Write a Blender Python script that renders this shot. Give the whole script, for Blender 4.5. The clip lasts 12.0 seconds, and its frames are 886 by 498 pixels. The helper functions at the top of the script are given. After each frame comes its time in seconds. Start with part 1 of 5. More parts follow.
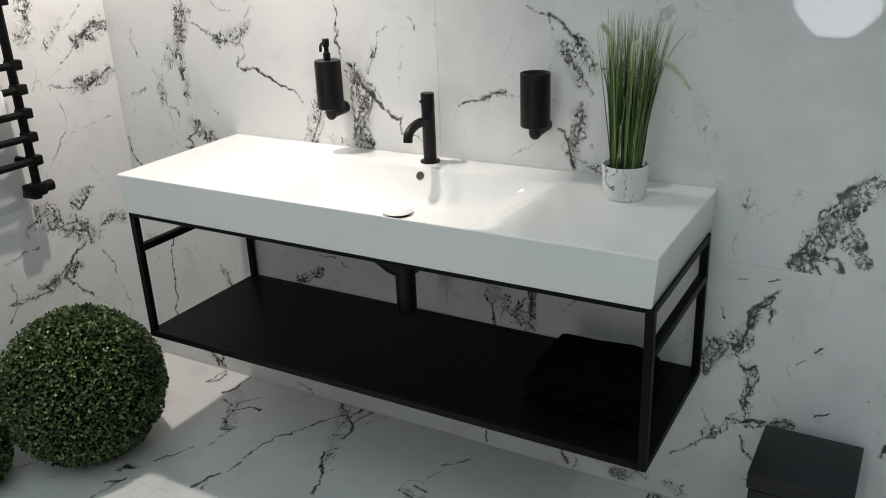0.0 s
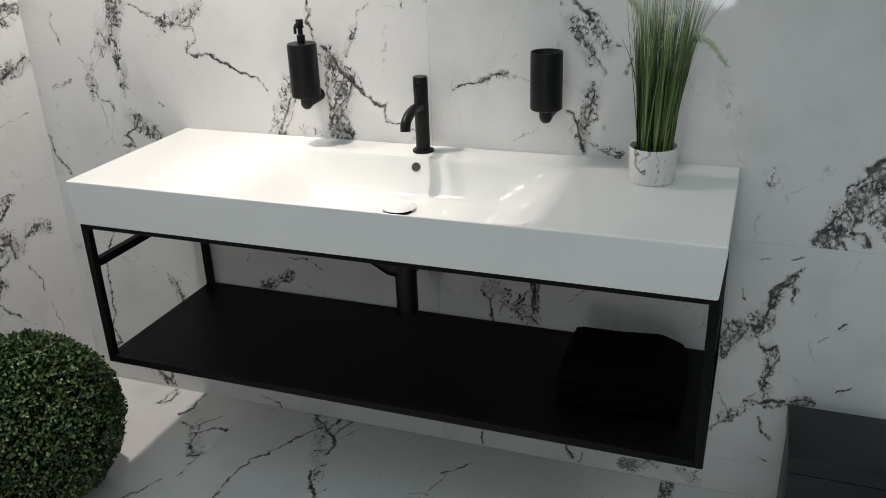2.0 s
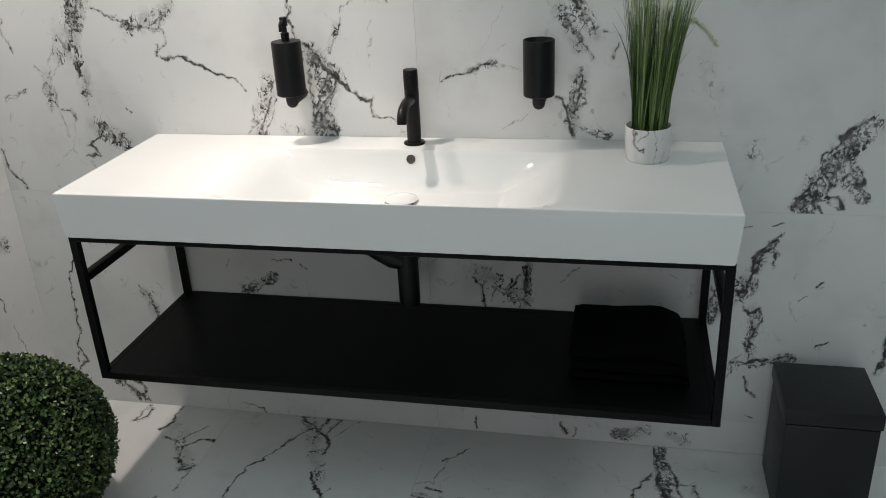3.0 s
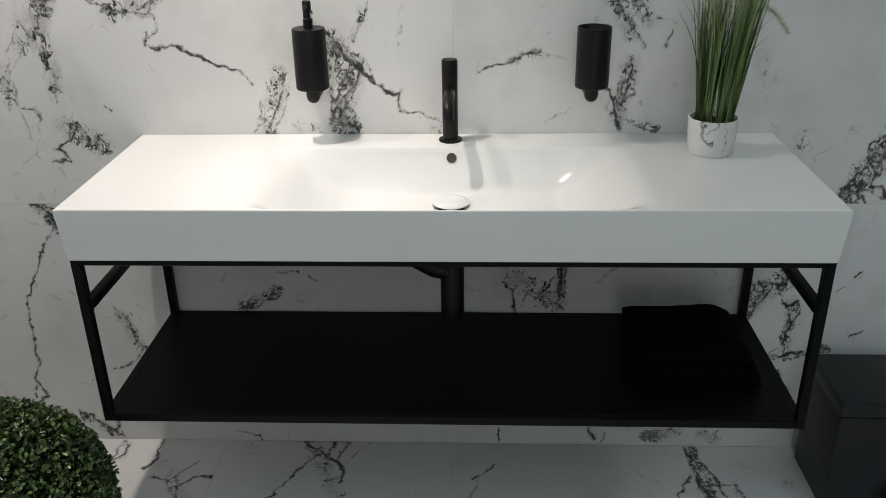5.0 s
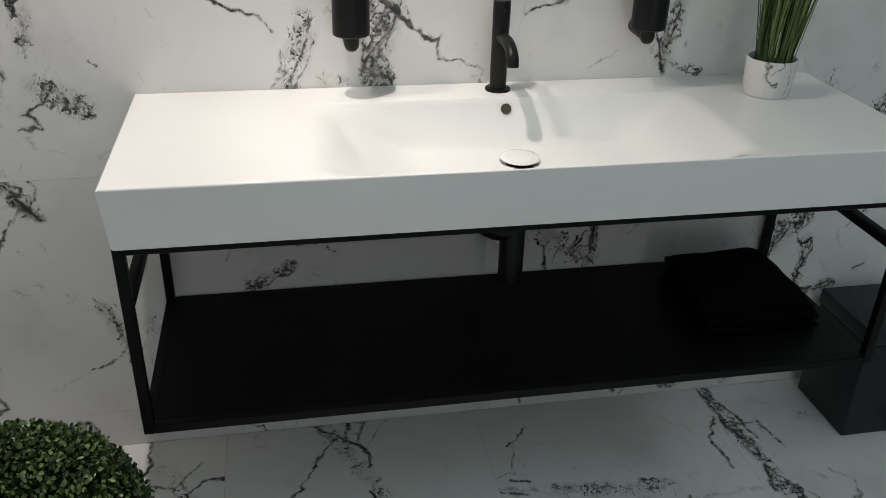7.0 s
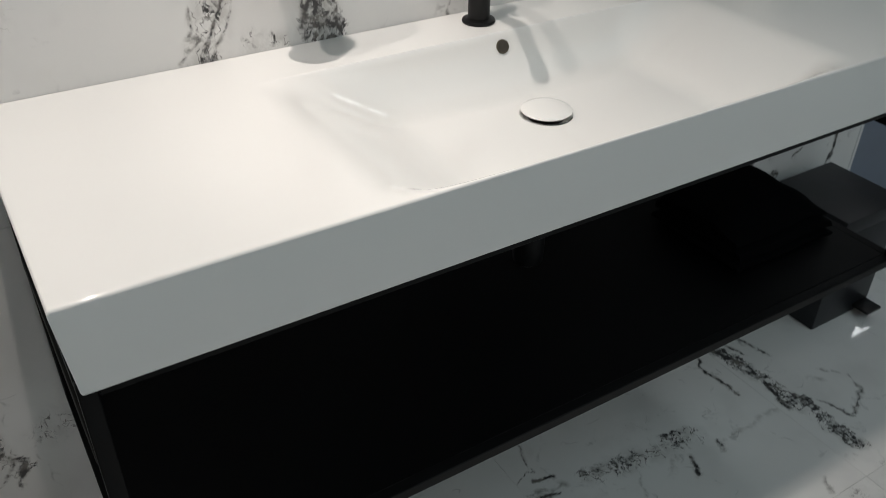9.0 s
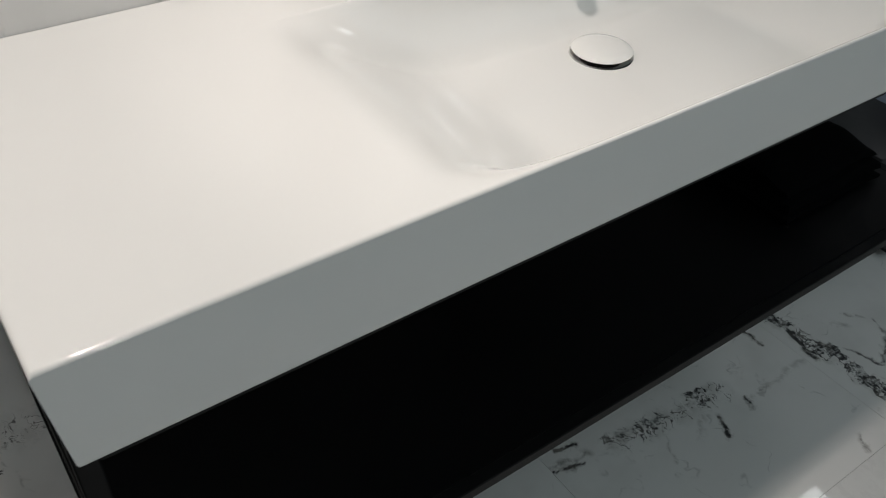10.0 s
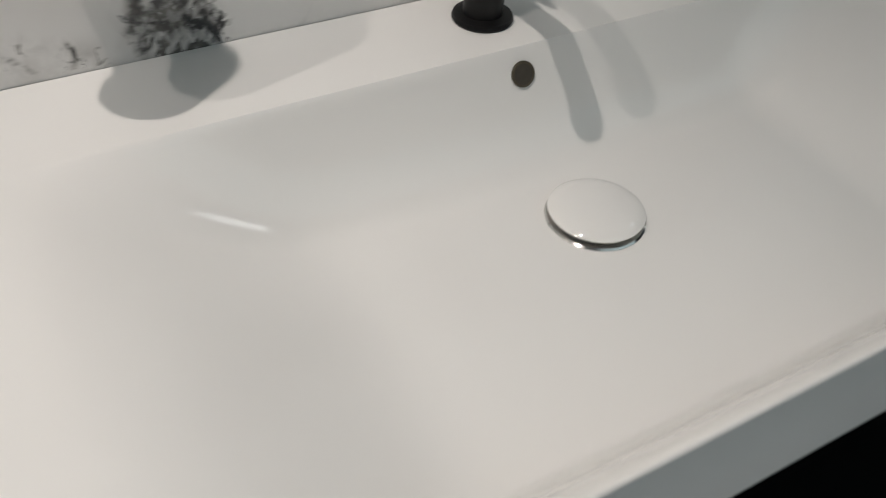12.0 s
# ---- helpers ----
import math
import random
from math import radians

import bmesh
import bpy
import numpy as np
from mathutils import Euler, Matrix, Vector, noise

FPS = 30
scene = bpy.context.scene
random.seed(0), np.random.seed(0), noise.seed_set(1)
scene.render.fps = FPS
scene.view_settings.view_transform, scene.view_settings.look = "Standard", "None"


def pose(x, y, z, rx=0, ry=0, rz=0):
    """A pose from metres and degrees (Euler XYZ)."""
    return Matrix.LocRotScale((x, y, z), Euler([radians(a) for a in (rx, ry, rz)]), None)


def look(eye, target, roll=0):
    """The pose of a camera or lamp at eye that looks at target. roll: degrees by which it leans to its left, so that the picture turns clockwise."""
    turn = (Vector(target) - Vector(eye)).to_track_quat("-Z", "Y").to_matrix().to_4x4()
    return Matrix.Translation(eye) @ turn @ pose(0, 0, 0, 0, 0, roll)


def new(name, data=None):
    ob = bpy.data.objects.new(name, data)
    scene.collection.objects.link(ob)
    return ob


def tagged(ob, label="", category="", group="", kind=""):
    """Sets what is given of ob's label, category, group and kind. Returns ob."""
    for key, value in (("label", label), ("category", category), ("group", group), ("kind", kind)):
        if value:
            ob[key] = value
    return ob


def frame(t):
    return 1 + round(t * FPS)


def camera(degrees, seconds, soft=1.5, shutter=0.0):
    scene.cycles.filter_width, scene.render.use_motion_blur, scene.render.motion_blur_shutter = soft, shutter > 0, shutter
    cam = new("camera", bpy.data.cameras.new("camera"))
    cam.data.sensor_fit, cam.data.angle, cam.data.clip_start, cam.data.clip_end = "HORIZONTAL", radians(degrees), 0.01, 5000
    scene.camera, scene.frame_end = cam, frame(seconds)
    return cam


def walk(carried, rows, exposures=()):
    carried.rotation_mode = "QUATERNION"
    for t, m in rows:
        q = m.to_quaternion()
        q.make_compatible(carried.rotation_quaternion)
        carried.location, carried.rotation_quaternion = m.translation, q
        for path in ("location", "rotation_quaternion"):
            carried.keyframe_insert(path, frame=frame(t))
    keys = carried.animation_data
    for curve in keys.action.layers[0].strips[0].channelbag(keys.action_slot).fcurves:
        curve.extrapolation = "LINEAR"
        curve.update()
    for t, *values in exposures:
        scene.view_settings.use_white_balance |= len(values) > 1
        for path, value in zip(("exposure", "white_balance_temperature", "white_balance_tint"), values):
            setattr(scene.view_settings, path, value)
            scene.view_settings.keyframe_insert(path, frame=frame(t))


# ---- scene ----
cam = camera(54.8, 12.0, soft=0.6, shutter=0.4)
PATH = [
    (0, (1.78, -1.843, 1.438), (0.837, -0.242, 0.7), -2.5),
    (0.5, (1.712, -1.842, 1.437), (0.802, -0.236, 0.667), -2.3),
    (1, (1.617, -1.84, 1.434), (0.804, -0.19, 0.65), -2.6),
    (1.5, (1.521, -1.831, 1.428), (0.81, -0.137, 0.637), -2.5),
    (2, (1.42, -1.834, 1.428), (0.764, -0.12, 0.633), -2.2),
    (2.5, (1.291, -1.878, 1.432), (0.801, -0.114, 0.626), -2.3),
    (3, (1.185, -1.937, 1.431), (0.777, -0.154, 0.622), -2.9),
    (5, (0.762, -1.824, 1.412), (0.675, -0.013, 0.569), -1.0),
    (5.5, (0.635, -1.78, 1.406), (0.656, 0.019, 0.534), 0.5),
    (6, (0.479, -1.762, 1.413), (0.607, 0.016, 0.505), 0.6),
    (6.5, (0.358, -1.715, 1.393), (0.599, 0.035, 0.455), 0.9),
    (8.5, (0.08, -1.265, 1.317), (0.802, 0.282, 0.276), 2.0),
    (9, (-0.018, -1.082, 1.294), (0.867, 0.306, 0.158), 1.1),
    (9.5, (-0.045, -0.948, 1.279), (0.893, 0.314, 0.043), 1.2),
    (10, (-0.006, -0.853, 1.244), (0.917, 0.351, -0.058), 3.1),
    (10.5, (0.054, -0.766, 1.226), (0.93, 0.432, -0.115), 5.8),
    (11, (0.115, -0.712, 1.236), (0.96, 0.502, -0.111), 6.7),
    (11.5, (0.191, -0.653, 1.23), (1.043, 0.536, -0.134), 6.0),
    (12, (0.34, -0.578, 1.185), (1.12, 0.652, -0.186), 4.3),
]
EXPOSURES = ((0.0, 0.70), (2.5, 0.50), (5.5, 0.37), (6.5, 0.30), (9.0, 0.10), (10.0, -0.08), (10.5, -0.23), (11.0, -0.31), (12.0, -0.42))
walk(cam, [(t, look(eye, target, roll)) for t, eye, target, roll in PATH], EXPOSURES)

# ---- world and large lights ----
world = bpy.data.worlds.new("hall_light")
scene.world = world
world.use_nodes = True
world.node_tree.nodes["Background"].inputs[0].default_value = (0.55, 0.62, 0.70, 1)
world.node_tree.nodes["Background"].inputs[1].default_value = 0.05


def spot(x, y, z, target, watts, colour, cone, radius=0.025, blend=0.5):
    data = bpy.data.lights.new("spotlight", "SPOT")
    data.energy, data.color, data.spot_size, data.spot_blend = watts, colour, radians(cone), blend
    data.shadow_soft_size = radius
    ob = new("spotlight", data)
    ob.matrix_world = look((x, y, z), target)
    return ob


# wide soft fill lamp, added in place of the hall's many small lamps
def fill_light(x, y, z, wide, deep, watts, colour):
    data = bpy.data.lights.new("hall_fill_light", "AREA")
    data.shape, data.size, data.size_y = "RECTANGLE", wide, deep
    data.energy, data.color = watts, colour
    ob = new("hall_fill_light", data)
    ob.matrix_world = pose(x, y, z)
    return ob


WARM, COOL = (1.0, 0.900, 0.835), (0.79, 0.96, 1.0)
spot(0.15, -0.28, 2.35, (-0.20, -0.22, 0.8), 54, WARM, 100, 0.02, 0.7)
spot(-0.41, -0.32, 2.35, (0.88, -0.25, 0.845), 28, WARM, 44, 0.02, 0.6)
fill_light(2.0, -3.4, 3.5, 5.0, 4.0, 43, COOL)

# ---- materials ----


def mat(name, colour, rough=0.5, metal=0.0, spec=0.5, coat=0.0, grain=0.0, grain_scale=40.0, bump=0.0, bump_scale=200.0, rough_var=0.0):
    m = bpy.data.materials.new(name)
    m.use_nodes = True
    nt = m.node_tree
    b = nt.nodes["Principled BSDF"]
    b.inputs["Base Color"].default_value = (*colour, 1)
    b.inputs["Roughness"].default_value = rough
    b.inputs["Metallic"].default_value = metal
    b.inputs["Specular IOR Level"].default_value = spec
    b.inputs["Coat Weight"].default_value = coat
    b.inputs["Coat Roughness"].default_value = 0.05
    geo = nt.nodes.new("ShaderNodeNewGeometry")
    if grain or rough_var:
        n = nt.nodes.new("ShaderNodeTexNoise")
        n.inputs["Scale"].default_value, n.inputs["Detail"].default_value = grain_scale, 5
        nt.links.new(geo.outputs["Position"], n.inputs["Vector"])
        if grain:
            mix = nt.nodes.new("ShaderNodeMixRGB")
            mix.inputs[1].default_value = (*[c * (1 - grain) for c in colour], 1)
            mix.inputs[2].default_value = (*[min(1, c * (1 + grain)) for c in colour], 1)
            nt.links.new(n.outputs["Fac"], mix.inputs[0])
            nt.links.new(mix.outputs[0], b.inputs["Base Color"])
        if rough_var:
            r = nt.nodes.new("ShaderNodeMapRange")
            r.inputs["To Min"].default_value, r.inputs["To Max"].default_value = rough - rough_var, rough + rough_var
            nt.links.new(n.outputs["Fac"], r.inputs["Value"])
            nt.links.new(r.outputs[0], b.inputs["Roughness"])
    if bump:
        n2 = nt.nodes.new("ShaderNodeTexNoise")
        n2.inputs["Scale"].default_value, n2.inputs["Detail"].default_value = bump_scale, 3
        nt.links.new(geo.outputs["Position"], n2.inputs["Vector"])
        bp = nt.nodes.new("ShaderNodeBump")
        bp.inputs["Strength"].default_value, bp.inputs["Distance"].default_value = bump, 0.002
        nt.links.new(n2.outputs["Fac"], bp.inputs["Height"])
        nt.links.new(bp.outputs[0], b.inputs["Normal"])
    return m


VEINS = {}


def vein(tile, u1, v1, u2, v2, width, weight, net=0.0):
    """One vein of a tile: a stretch between two places on its face, its width in millimetres and its weight."""
    VEINS.setdefault(tile, []).append((u1, v1, u2, v2, width, min(1.0, weight), net))


def streak(tile, width, weight, *places, net=0.0):
    """A vein that runs on through several places; over 20 mm wide it is a grey cloud with fine cracks."""
    for (u1, v1), (u2, v2) in zip(places, places[1:]):
        vein(tile, u1, v1, u2, v2, width, weight, net)


def lattice_noise(u, v, size, seed):
    """Smooth noise from -0.5 to 0.5 with knots size metres apart."""
    table = np.random.RandomState(seed).rand(64, 64)
    p, q = u / size, v / size
    i, j = np.floor(p).astype(int), np.floor(q).astype(int)
    f, g = p - i, q - j
    f, g = f * f * (3 - 2 * f), g * g * (3 - 2 * g)
    at = lambda a, c: table[a % 64, c % 64]
    return (at(i, j) * (1 - f) + at(i + 1, j) * f) * (1 - g) + (at(i, j + 1) * (1 - f) + at(i + 1, j + 1) * f) * g - 0.5


def vein_fields(veins, u, v, seed):
    """How near each place of a tile lies to its veins (1 on the middle line, under 0 past five half widths), to its clouds and to its crackle."""
    pu, pv = u.copy(), v.copy()
    for k, (size, amount) in enumerate(((0.060, 0.012), (0.024, 0.010), (0.011, 0.007), (0.006, 0.004))):
        pu += amount * lattice_noise(u, v, size, seed + 2 * k)
        pv += amount * lattice_noise(u, v, size, seed + 2 * k + 1)
    line, cloud, crackle = np.full(u.shape, -1.0), np.zeros(u.shape), np.zeros(u.shape)
    for u1, v1, u2, v2, width, weight, net in veins:
        broad = width > 20
        half = width * (0.0005 if broad else 0.00030)
        reach = (1.3 if broad else 5.2) * half + 0.003
        near = (pu > min(u1, u2) - reach) & (pu < max(u1, u2) + reach) & (pv > min(v1, v2) - reach) & (pv < max(v1, v2) + reach)
        if not near.any():
            continue
        a, c, du, dv = pu[near] - u1, pv[near] - v1, u2 - u1, v2 - v1
        k = np.clip((a * du + c * dv) / max(1e-9, du * du + dv * dv), 0, 1)
        far = np.hypot(a - k * du, c - k * dv) / half
        if broad:
            t = np.clip((1.25 - far) / 1.15, 0, 1)
            d = weight * t * t * (3 - 2 * t)
            cloud[near] = np.maximum(cloud[near], d)
            crackle[near] = np.maximum(crackle[near], d * net)
        else:
            line[near] = np.maximum(line[near], weight - far / 5)
    return line, cloud, crackle


def give_fields(me, fields):
    for name, data in zip(("vein_line", "vein_cloud", "vein_crackle"), fields):
        me.attributes.new(name, "FLOAT", "POINT").data.foreach_set("value", data.ravel().astype(np.float32))


def marble(name, upright=True, white=(0.76, 0.755, 0.74), rough=0.025, stray=0.35):
    """Polished white porcelain with black and grey veins along the fields of its tile, and faint ones everywhere."""
    m = bpy.data.materials.new(name)
    m.use_nodes = True
    nt = m.node_tree
    N, L = nt.nodes.new, nt.links.new
    b = nt.nodes["Principled BSDF"]

    def value(op, a, c, clamp=False):
        n = N("ShaderNodeMath")
        n.operation, n.use_clamp = op, clamp
        for i, x in enumerate((a, c)):
            if isinstance(x, (int, float)):
                n.inputs[i].default_value = x
            else:
                L(x, n.inputs[i])
        return n.outputs[0]

    def ramp(x, a, c, lo, hi, smooth=True):
        n = N("ShaderNodeMapRange")
        n.interpolation_type = "SMOOTHSTEP" if smooth else "LINEAR"
        for i, v in zip(("From Min", "From Max", "To Min", "To Max"), (a, c, lo, hi)):
            n.inputs[i].default_value = v
        L(x, n.inputs["Value"])
        return n.outputs[0]

    def noise_tex(vec, scale, detail, rough_=0.55):
        n = N("ShaderNodeTexNoise")
        n.inputs["Scale"].default_value, n.inputs["Detail"].default_value, n.inputs["Roughness"].default_value = scale, detail, rough_
        L(vec, n.inputs["Vector"])
        return n

    def vec(op, a, c):
        n = N("ShaderNodeVectorMath")
        n.operation = op
        for i, x in enumerate((a, c)):
            if isinstance(x, tuple):
                n.inputs[i].default_value = x
            else:
                L(x, n.inputs[i])
        return n.outputs[0]

    def shift(p, scale, amount, detail):
        w = vec("SUBTRACT", noise_tex(p, scale, detail, 0.6).outputs["Color"], (0.5, 0.5, 0.5))
        return vec("MULTIPLY", w, (amount,) * 3)

    def ridge(p, scale, detail):
        return value("ABSOLUTE", value("SUBTRACT", noise_tex(p, scale, detail, 0.55).outputs["Fac"], 0.5), 0)

    def field(label):
        n = N("ShaderNodeAttribute")
        n.attribute_name = label
        return n.outputs["Fac"]

    pos = N("ShaderNodeNewGeometry").outputs["Position"]
    chance = N("ShaderNodeCombineXYZ")
    for i, k in enumerate((61.0, 37.0, 83.0)):
        L(value("MULTIPLY", N("ShaderNodeObjectInfo").outputs["Random"], k), chance.inputs[i])
    shifted = vec("ADD", pos, chance.outputs[0])
    lines, cloud, crackle = field("vein_line"), field("vein_cloud"), field("vein_crackle")
    fine = noise_tex(shifted, 130, 4, 0.6).outputs["Fac"]
    mid = noise_tex(shifted, 26, 4, 0.6).outputs["Fac"]
    slow = noise_tex(shifted, 7, 3).outputs["Fac"]
    # fine hair veins that run through every tile
    wander = vec("ADD", shifted, shift(shifted, 3.0, 0.30, 3))
    hair = value("MULTIPLY", ramp(ridge(wander, 2.4, 5), 0.0, 0.007, 1.0, 0.0), ramp(mid, 0.48, 0.70, 0.0, 0.32))
    # small stray nets, and those in the clouds
    drawn = vec("MULTIPLY", vec("ADD", shifted, shift(shifted, 22, 0.05, 3)), (1.35, 1.0, 0.62) if upright else (1.25, 0.8, 1.0))
    zone = value("MAXIMUM", value("MULTIPLY", cloud, 1.35, True), ramp(noise_tex(shifted, 5.0, 3).outputs["Fac"], 0.62, 0.80, 0.0, stray))
    crack = value("MINIMUM", ridge(drawn, 15, 4), value("ADD", ridge(drawn, 38, 3), 0.008))
    vor = N("ShaderNodeTexVoronoi")
    vor.feature = "DISTANCE_TO_EDGE"
    vor.inputs["Scale"].default_value, vor.inputs["Randomness"].default_value = 44, 1
    L(drawn, vor.inputs["Vector"])
    cells = value("ADD", value("MULTIPLY", vor.outputs["Distance"], 0.36), ramp(crackle, 0.0, 0.5, 0.2, 0.0))
    crack = value("MINIMUM", crack, cells)
    thick = value("MULTIPLY", zone, ramp(mid, 0.34, 0.66, 0.012, 0.085))
    net = ramp(value("SUBTRACT", thick, crack), -0.006, 0.010, 0.0, 1.0)
    net = value("MULTIPLY", net, ramp(zone, 0.04, 0.35, 0.0, 1.0))
    net = value("MULTIPLY", net, ramp(fine, 0.34, 0.60, 0.25, 1.0))
    mask = value("MAXIMUM", hair, net)
    grey = value("MULTIPLY", zone, ramp(noise_tex(drawn, 24, 5, 0.65).outputs["Fac"], 0.36, 0.64, 0.0, 1.0))
    # a crisp broken core, and a dappled grey fringe round it
    core = value("ADD", lines, value("MULTIPLY", value("SUBTRACT", mid, 0.5), 1.3))
    core = value("ADD", core, value("MULTIPLY", value("SUBTRACT", fine, 0.5), 1.3))
    core = value("MULTIPLY", ramp(core, 0.34, 0.88, 0.0, 1.0), ramp(lines, 0.10, 0.80, 0.35, 1.0))
    mask = value("MAXIMUM", mask, core)
    mask = value("MAXIMUM", mask, value("MULTIPLY", ramp(lines, 0.30, 0.65, 0.0, 0.5), ramp(fine, 0.40, 0.60, 0.2, 1.0)))
    soft = value("MULTIPLY", ramp(lines, -0.2, 0.7, 0.0, 0.9), ramp(noise_tex(drawn, 44, 4, 0.65).outputs["Fac"], 0.40, 0.62, 0.0, 1.0))
    grey = value("MULTIPLY", value("MAXIMUM", grey, soft), ramp(crackle, 0.1, 0.6, 1.0, 0.3))
    grey = value("MAXIMUM", grey, ramp(slow, 0.48, 0.78, 0.0, 0.20))
    tint = N("ShaderNodeMixRGB")
    tint.inputs[1].default_value = (*white, 1)
    tint.inputs[2].default_value = (*[c * k for c, k in zip(white, (0.50, 0.49, 0.475))], 1)
    L(grey, tint.inputs[0])
    tone = N("ShaderNodeMixRGB")
    tone.inputs[1].default_value, tone.inputs[2].default_value = (0.026, 0.026, 0.028, 1), (0.19, 0.175, 0.16, 1)
    L(ramp(noise_tex(shifted, 34, 4).outputs["Fac"], 0.45, 0.72, 0.0, 1.0), tone.inputs[0])
    dark = N("ShaderNodeMixRGB")
    L(value("MULTIPLY", mask, 0.97, True), dark.inputs[0])
    L(tint.outputs[0], dark.inputs[1])
    L(tone.outputs[0], dark.inputs[2])
    L(dark.outputs[0], b.inputs["Base Color"])
    L(ramp(noise_tex(pos, 6, 3).outputs["Fac"], 0.3, 0.7, rough * 0.8, rough * 1.3), b.inputs["Roughness"])
    return m


M_CERAMIC = mat("white_ceramic", (0.82, 0.82, 0.80), rough=0.075, grain=0.015, grain_scale=6, rough_var=0.015)
M_STEEL = mat("black_powder_coated_steel", (0.004, 0.004, 0.0044), spec=0.13, rough=0.45, grain=0.15, grain_scale=60, bump=0.12, bump_scale=900)
M_SHELF = mat("black_laminate", (0.0022, 0.0022, 0.0025), spec=0.12, rough=0.45, grain=0.2, grain_scale=25, bump=0.06, bump_scale=600, rough_var=0.06)
M_TAP = mat("matte_black_brass", (0.005, 0.005, 0.0055), spec=0.28, rough=0.40, grain=0.15, grain_scale=80, rough_var=0.05)
M_TOWEL = mat("black_terry", (0.0025, 0.0025, 0.003), rough=0.95, spec=0.04, grain=0.4, grain_scale=300, bump=0.8, bump_scale=700)
M_BIN = mat("anthracite_coated_metal", (0.0085, 0.0095, 0.0125), spec=0.4, rough=0.42, grain=0.12, grain_scale=30, rough_var=0.06)
M_CHROME = mat("chrome", (0.75, 0.74, 0.72), rough=0.12, metal=1.0)
M_HOLE = mat("dark_brass_hole", (0.10, 0.085, 0.06), rough=0.45, metal=0.6, grain=0.3, grain_scale=120)
M_DARK_BRASS = mat("shaded_brass", (0.05, 0.042, 0.032), rough=0.6, grain=0.4, grain_scale=150)
# near-black colour that stands in for the shade inside narrow gaps
M_DARK = mat("gap_shade", (0.01, 0.01, 0.01), rough=0.8)
M_GROUT = mat("grey_grout", (0.60, 0.59, 0.57), rough=0.9, grain=0.1, grain_scale=150)
M_PLASTER = mat("hall_plaster", (0.42, 0.43, 0.45), rough=0.9, grain=0.06, grain_scale=4)
M_CEIL = mat("dark_hall_ceiling", (0.22, 0.22, 0.23), rough=0.9, grain=0.08, grain_scale=4)
M_SOIL = mat("dark_moss", (0.03, 0.025, 0.015), rough=0.95, grain=0.5, grain_scale=150, bump=1.0, bump_scale=200)
M_WHITE_TOWEL = mat("white_terry", (0.80, 0.80, 0.80), rough=0.95, grain=0.06, grain_scale=200, bump=0.7, bump_scale=600)
M_TRIM = mat("white_edge_trim", (0.80, 0.80, 0.80), rough=0.4, grain=0.03, grain_scale=20)
M_SLATE = mat("blue_grey_panel", (0.16, 0.19, 0.25), rough=0.35, grain=0.15, grain_scale=8)


def foliage(name, low, high, rough=0.45, tips=None):
    m = bpy.data.materials.new(name)
    m.use_nodes = True
    nt = m.node_tree
    b = nt.nodes["Principled BSDF"]
    geo = nt.nodes.new("ShaderNodeNewGeometry")
    mix = nt.nodes.new("ShaderNodeMixRGB")
    mix.inputs[1].default_value, mix.inputs[2].default_value = (*low, 1), (*high, 1)
    power = nt.nodes.new("ShaderNodeMath")
    power.operation = "POWER"
    power.inputs[1].default_value = 2.0
    nt.links.new(geo.outputs["Random Per Island"], power.inputs[0])
    nt.links.new(power.outputs[0], mix.inputs[0])
    colour = mix.outputs[0]
    if tips:
        height = nt.nodes.new("ShaderNodeSeparateXYZ")
        up = nt.nodes.new("ShaderNodeMapRange")
        up.inputs["From Min"].default_value, up.inputs["From Max"].default_value, up.inputs["To Max"].default_value = 1.04, 1.26, 0.5
        pale = nt.nodes.new("ShaderNodeMixRGB")
        pale.inputs[2].default_value = (*tips, 1)
        nt.links.new(geo.outputs["Position"], height.inputs[0])
        nt.links.new(height.outputs["Z"], up.inputs["Value"])
        nt.links.new(up.outputs[0], pale.inputs[0])
        nt.links.new(colour, pale.inputs[1])
        colour = pale.outputs[0]
    nt.links.new(colour, b.inputs["Base Color"])
    b.inputs["Roughness"].default_value = rough
    return m


M_BOX = foliage("boxwood_leaf", (0.008, 0.025, 0.005), (0.17, 0.25, 0.08), 0.32)
M_CORE = mat("near_black_core", (0.006, 0.010, 0.004), rough=1.0, spec=0.05, grain=0.5, grain_scale=150)
M_GRASS = foliage("grass_blade", (0.022, 0.055, 0.010), (0.24, 0.34, 0.11), 0.40, (0.36, 0.42, 0.20))
M_PLUME = foliage("pale_plume", (0.74, 0.77, 0.60), (0.88, 0.90, 0.78), 0.8)

# ---- helpers for meshes ----


def mesh_object(name, bm, material, smooth=True):
    me = bpy.data.meshes.new(name)
    bm.normal_update()
    bm.to_mesh(me)
    bm.free()
    me.materials.append(material)
    if smooth:
        for p in me.polygons:
            p.use_smooth = True
        me.set_sharp_from_angle(angle=radians(38))
    return new(name, me)


def thing(name, at, label, category, group="", kind=""):
    ob = new(name)
    ob.location, ob.empty_display_size = at, 0.05
    return tagged(ob, label, category, group, kind)


def part(name, bm, material, parent, label="", smooth=True):
    """One mesh under a thing or a part; its corners are given in the place's own metres."""
    ob = mesh_object(name, bm, material, smooth)
    at, up = Vector((0, 0, 0)), parent
    while up:
        at += up.location
        up = up.parent
    ob.parent = parent
    ob.data.transform(Matrix.Translation(-at))
    if label:
        ob["label"] = label
    return ob


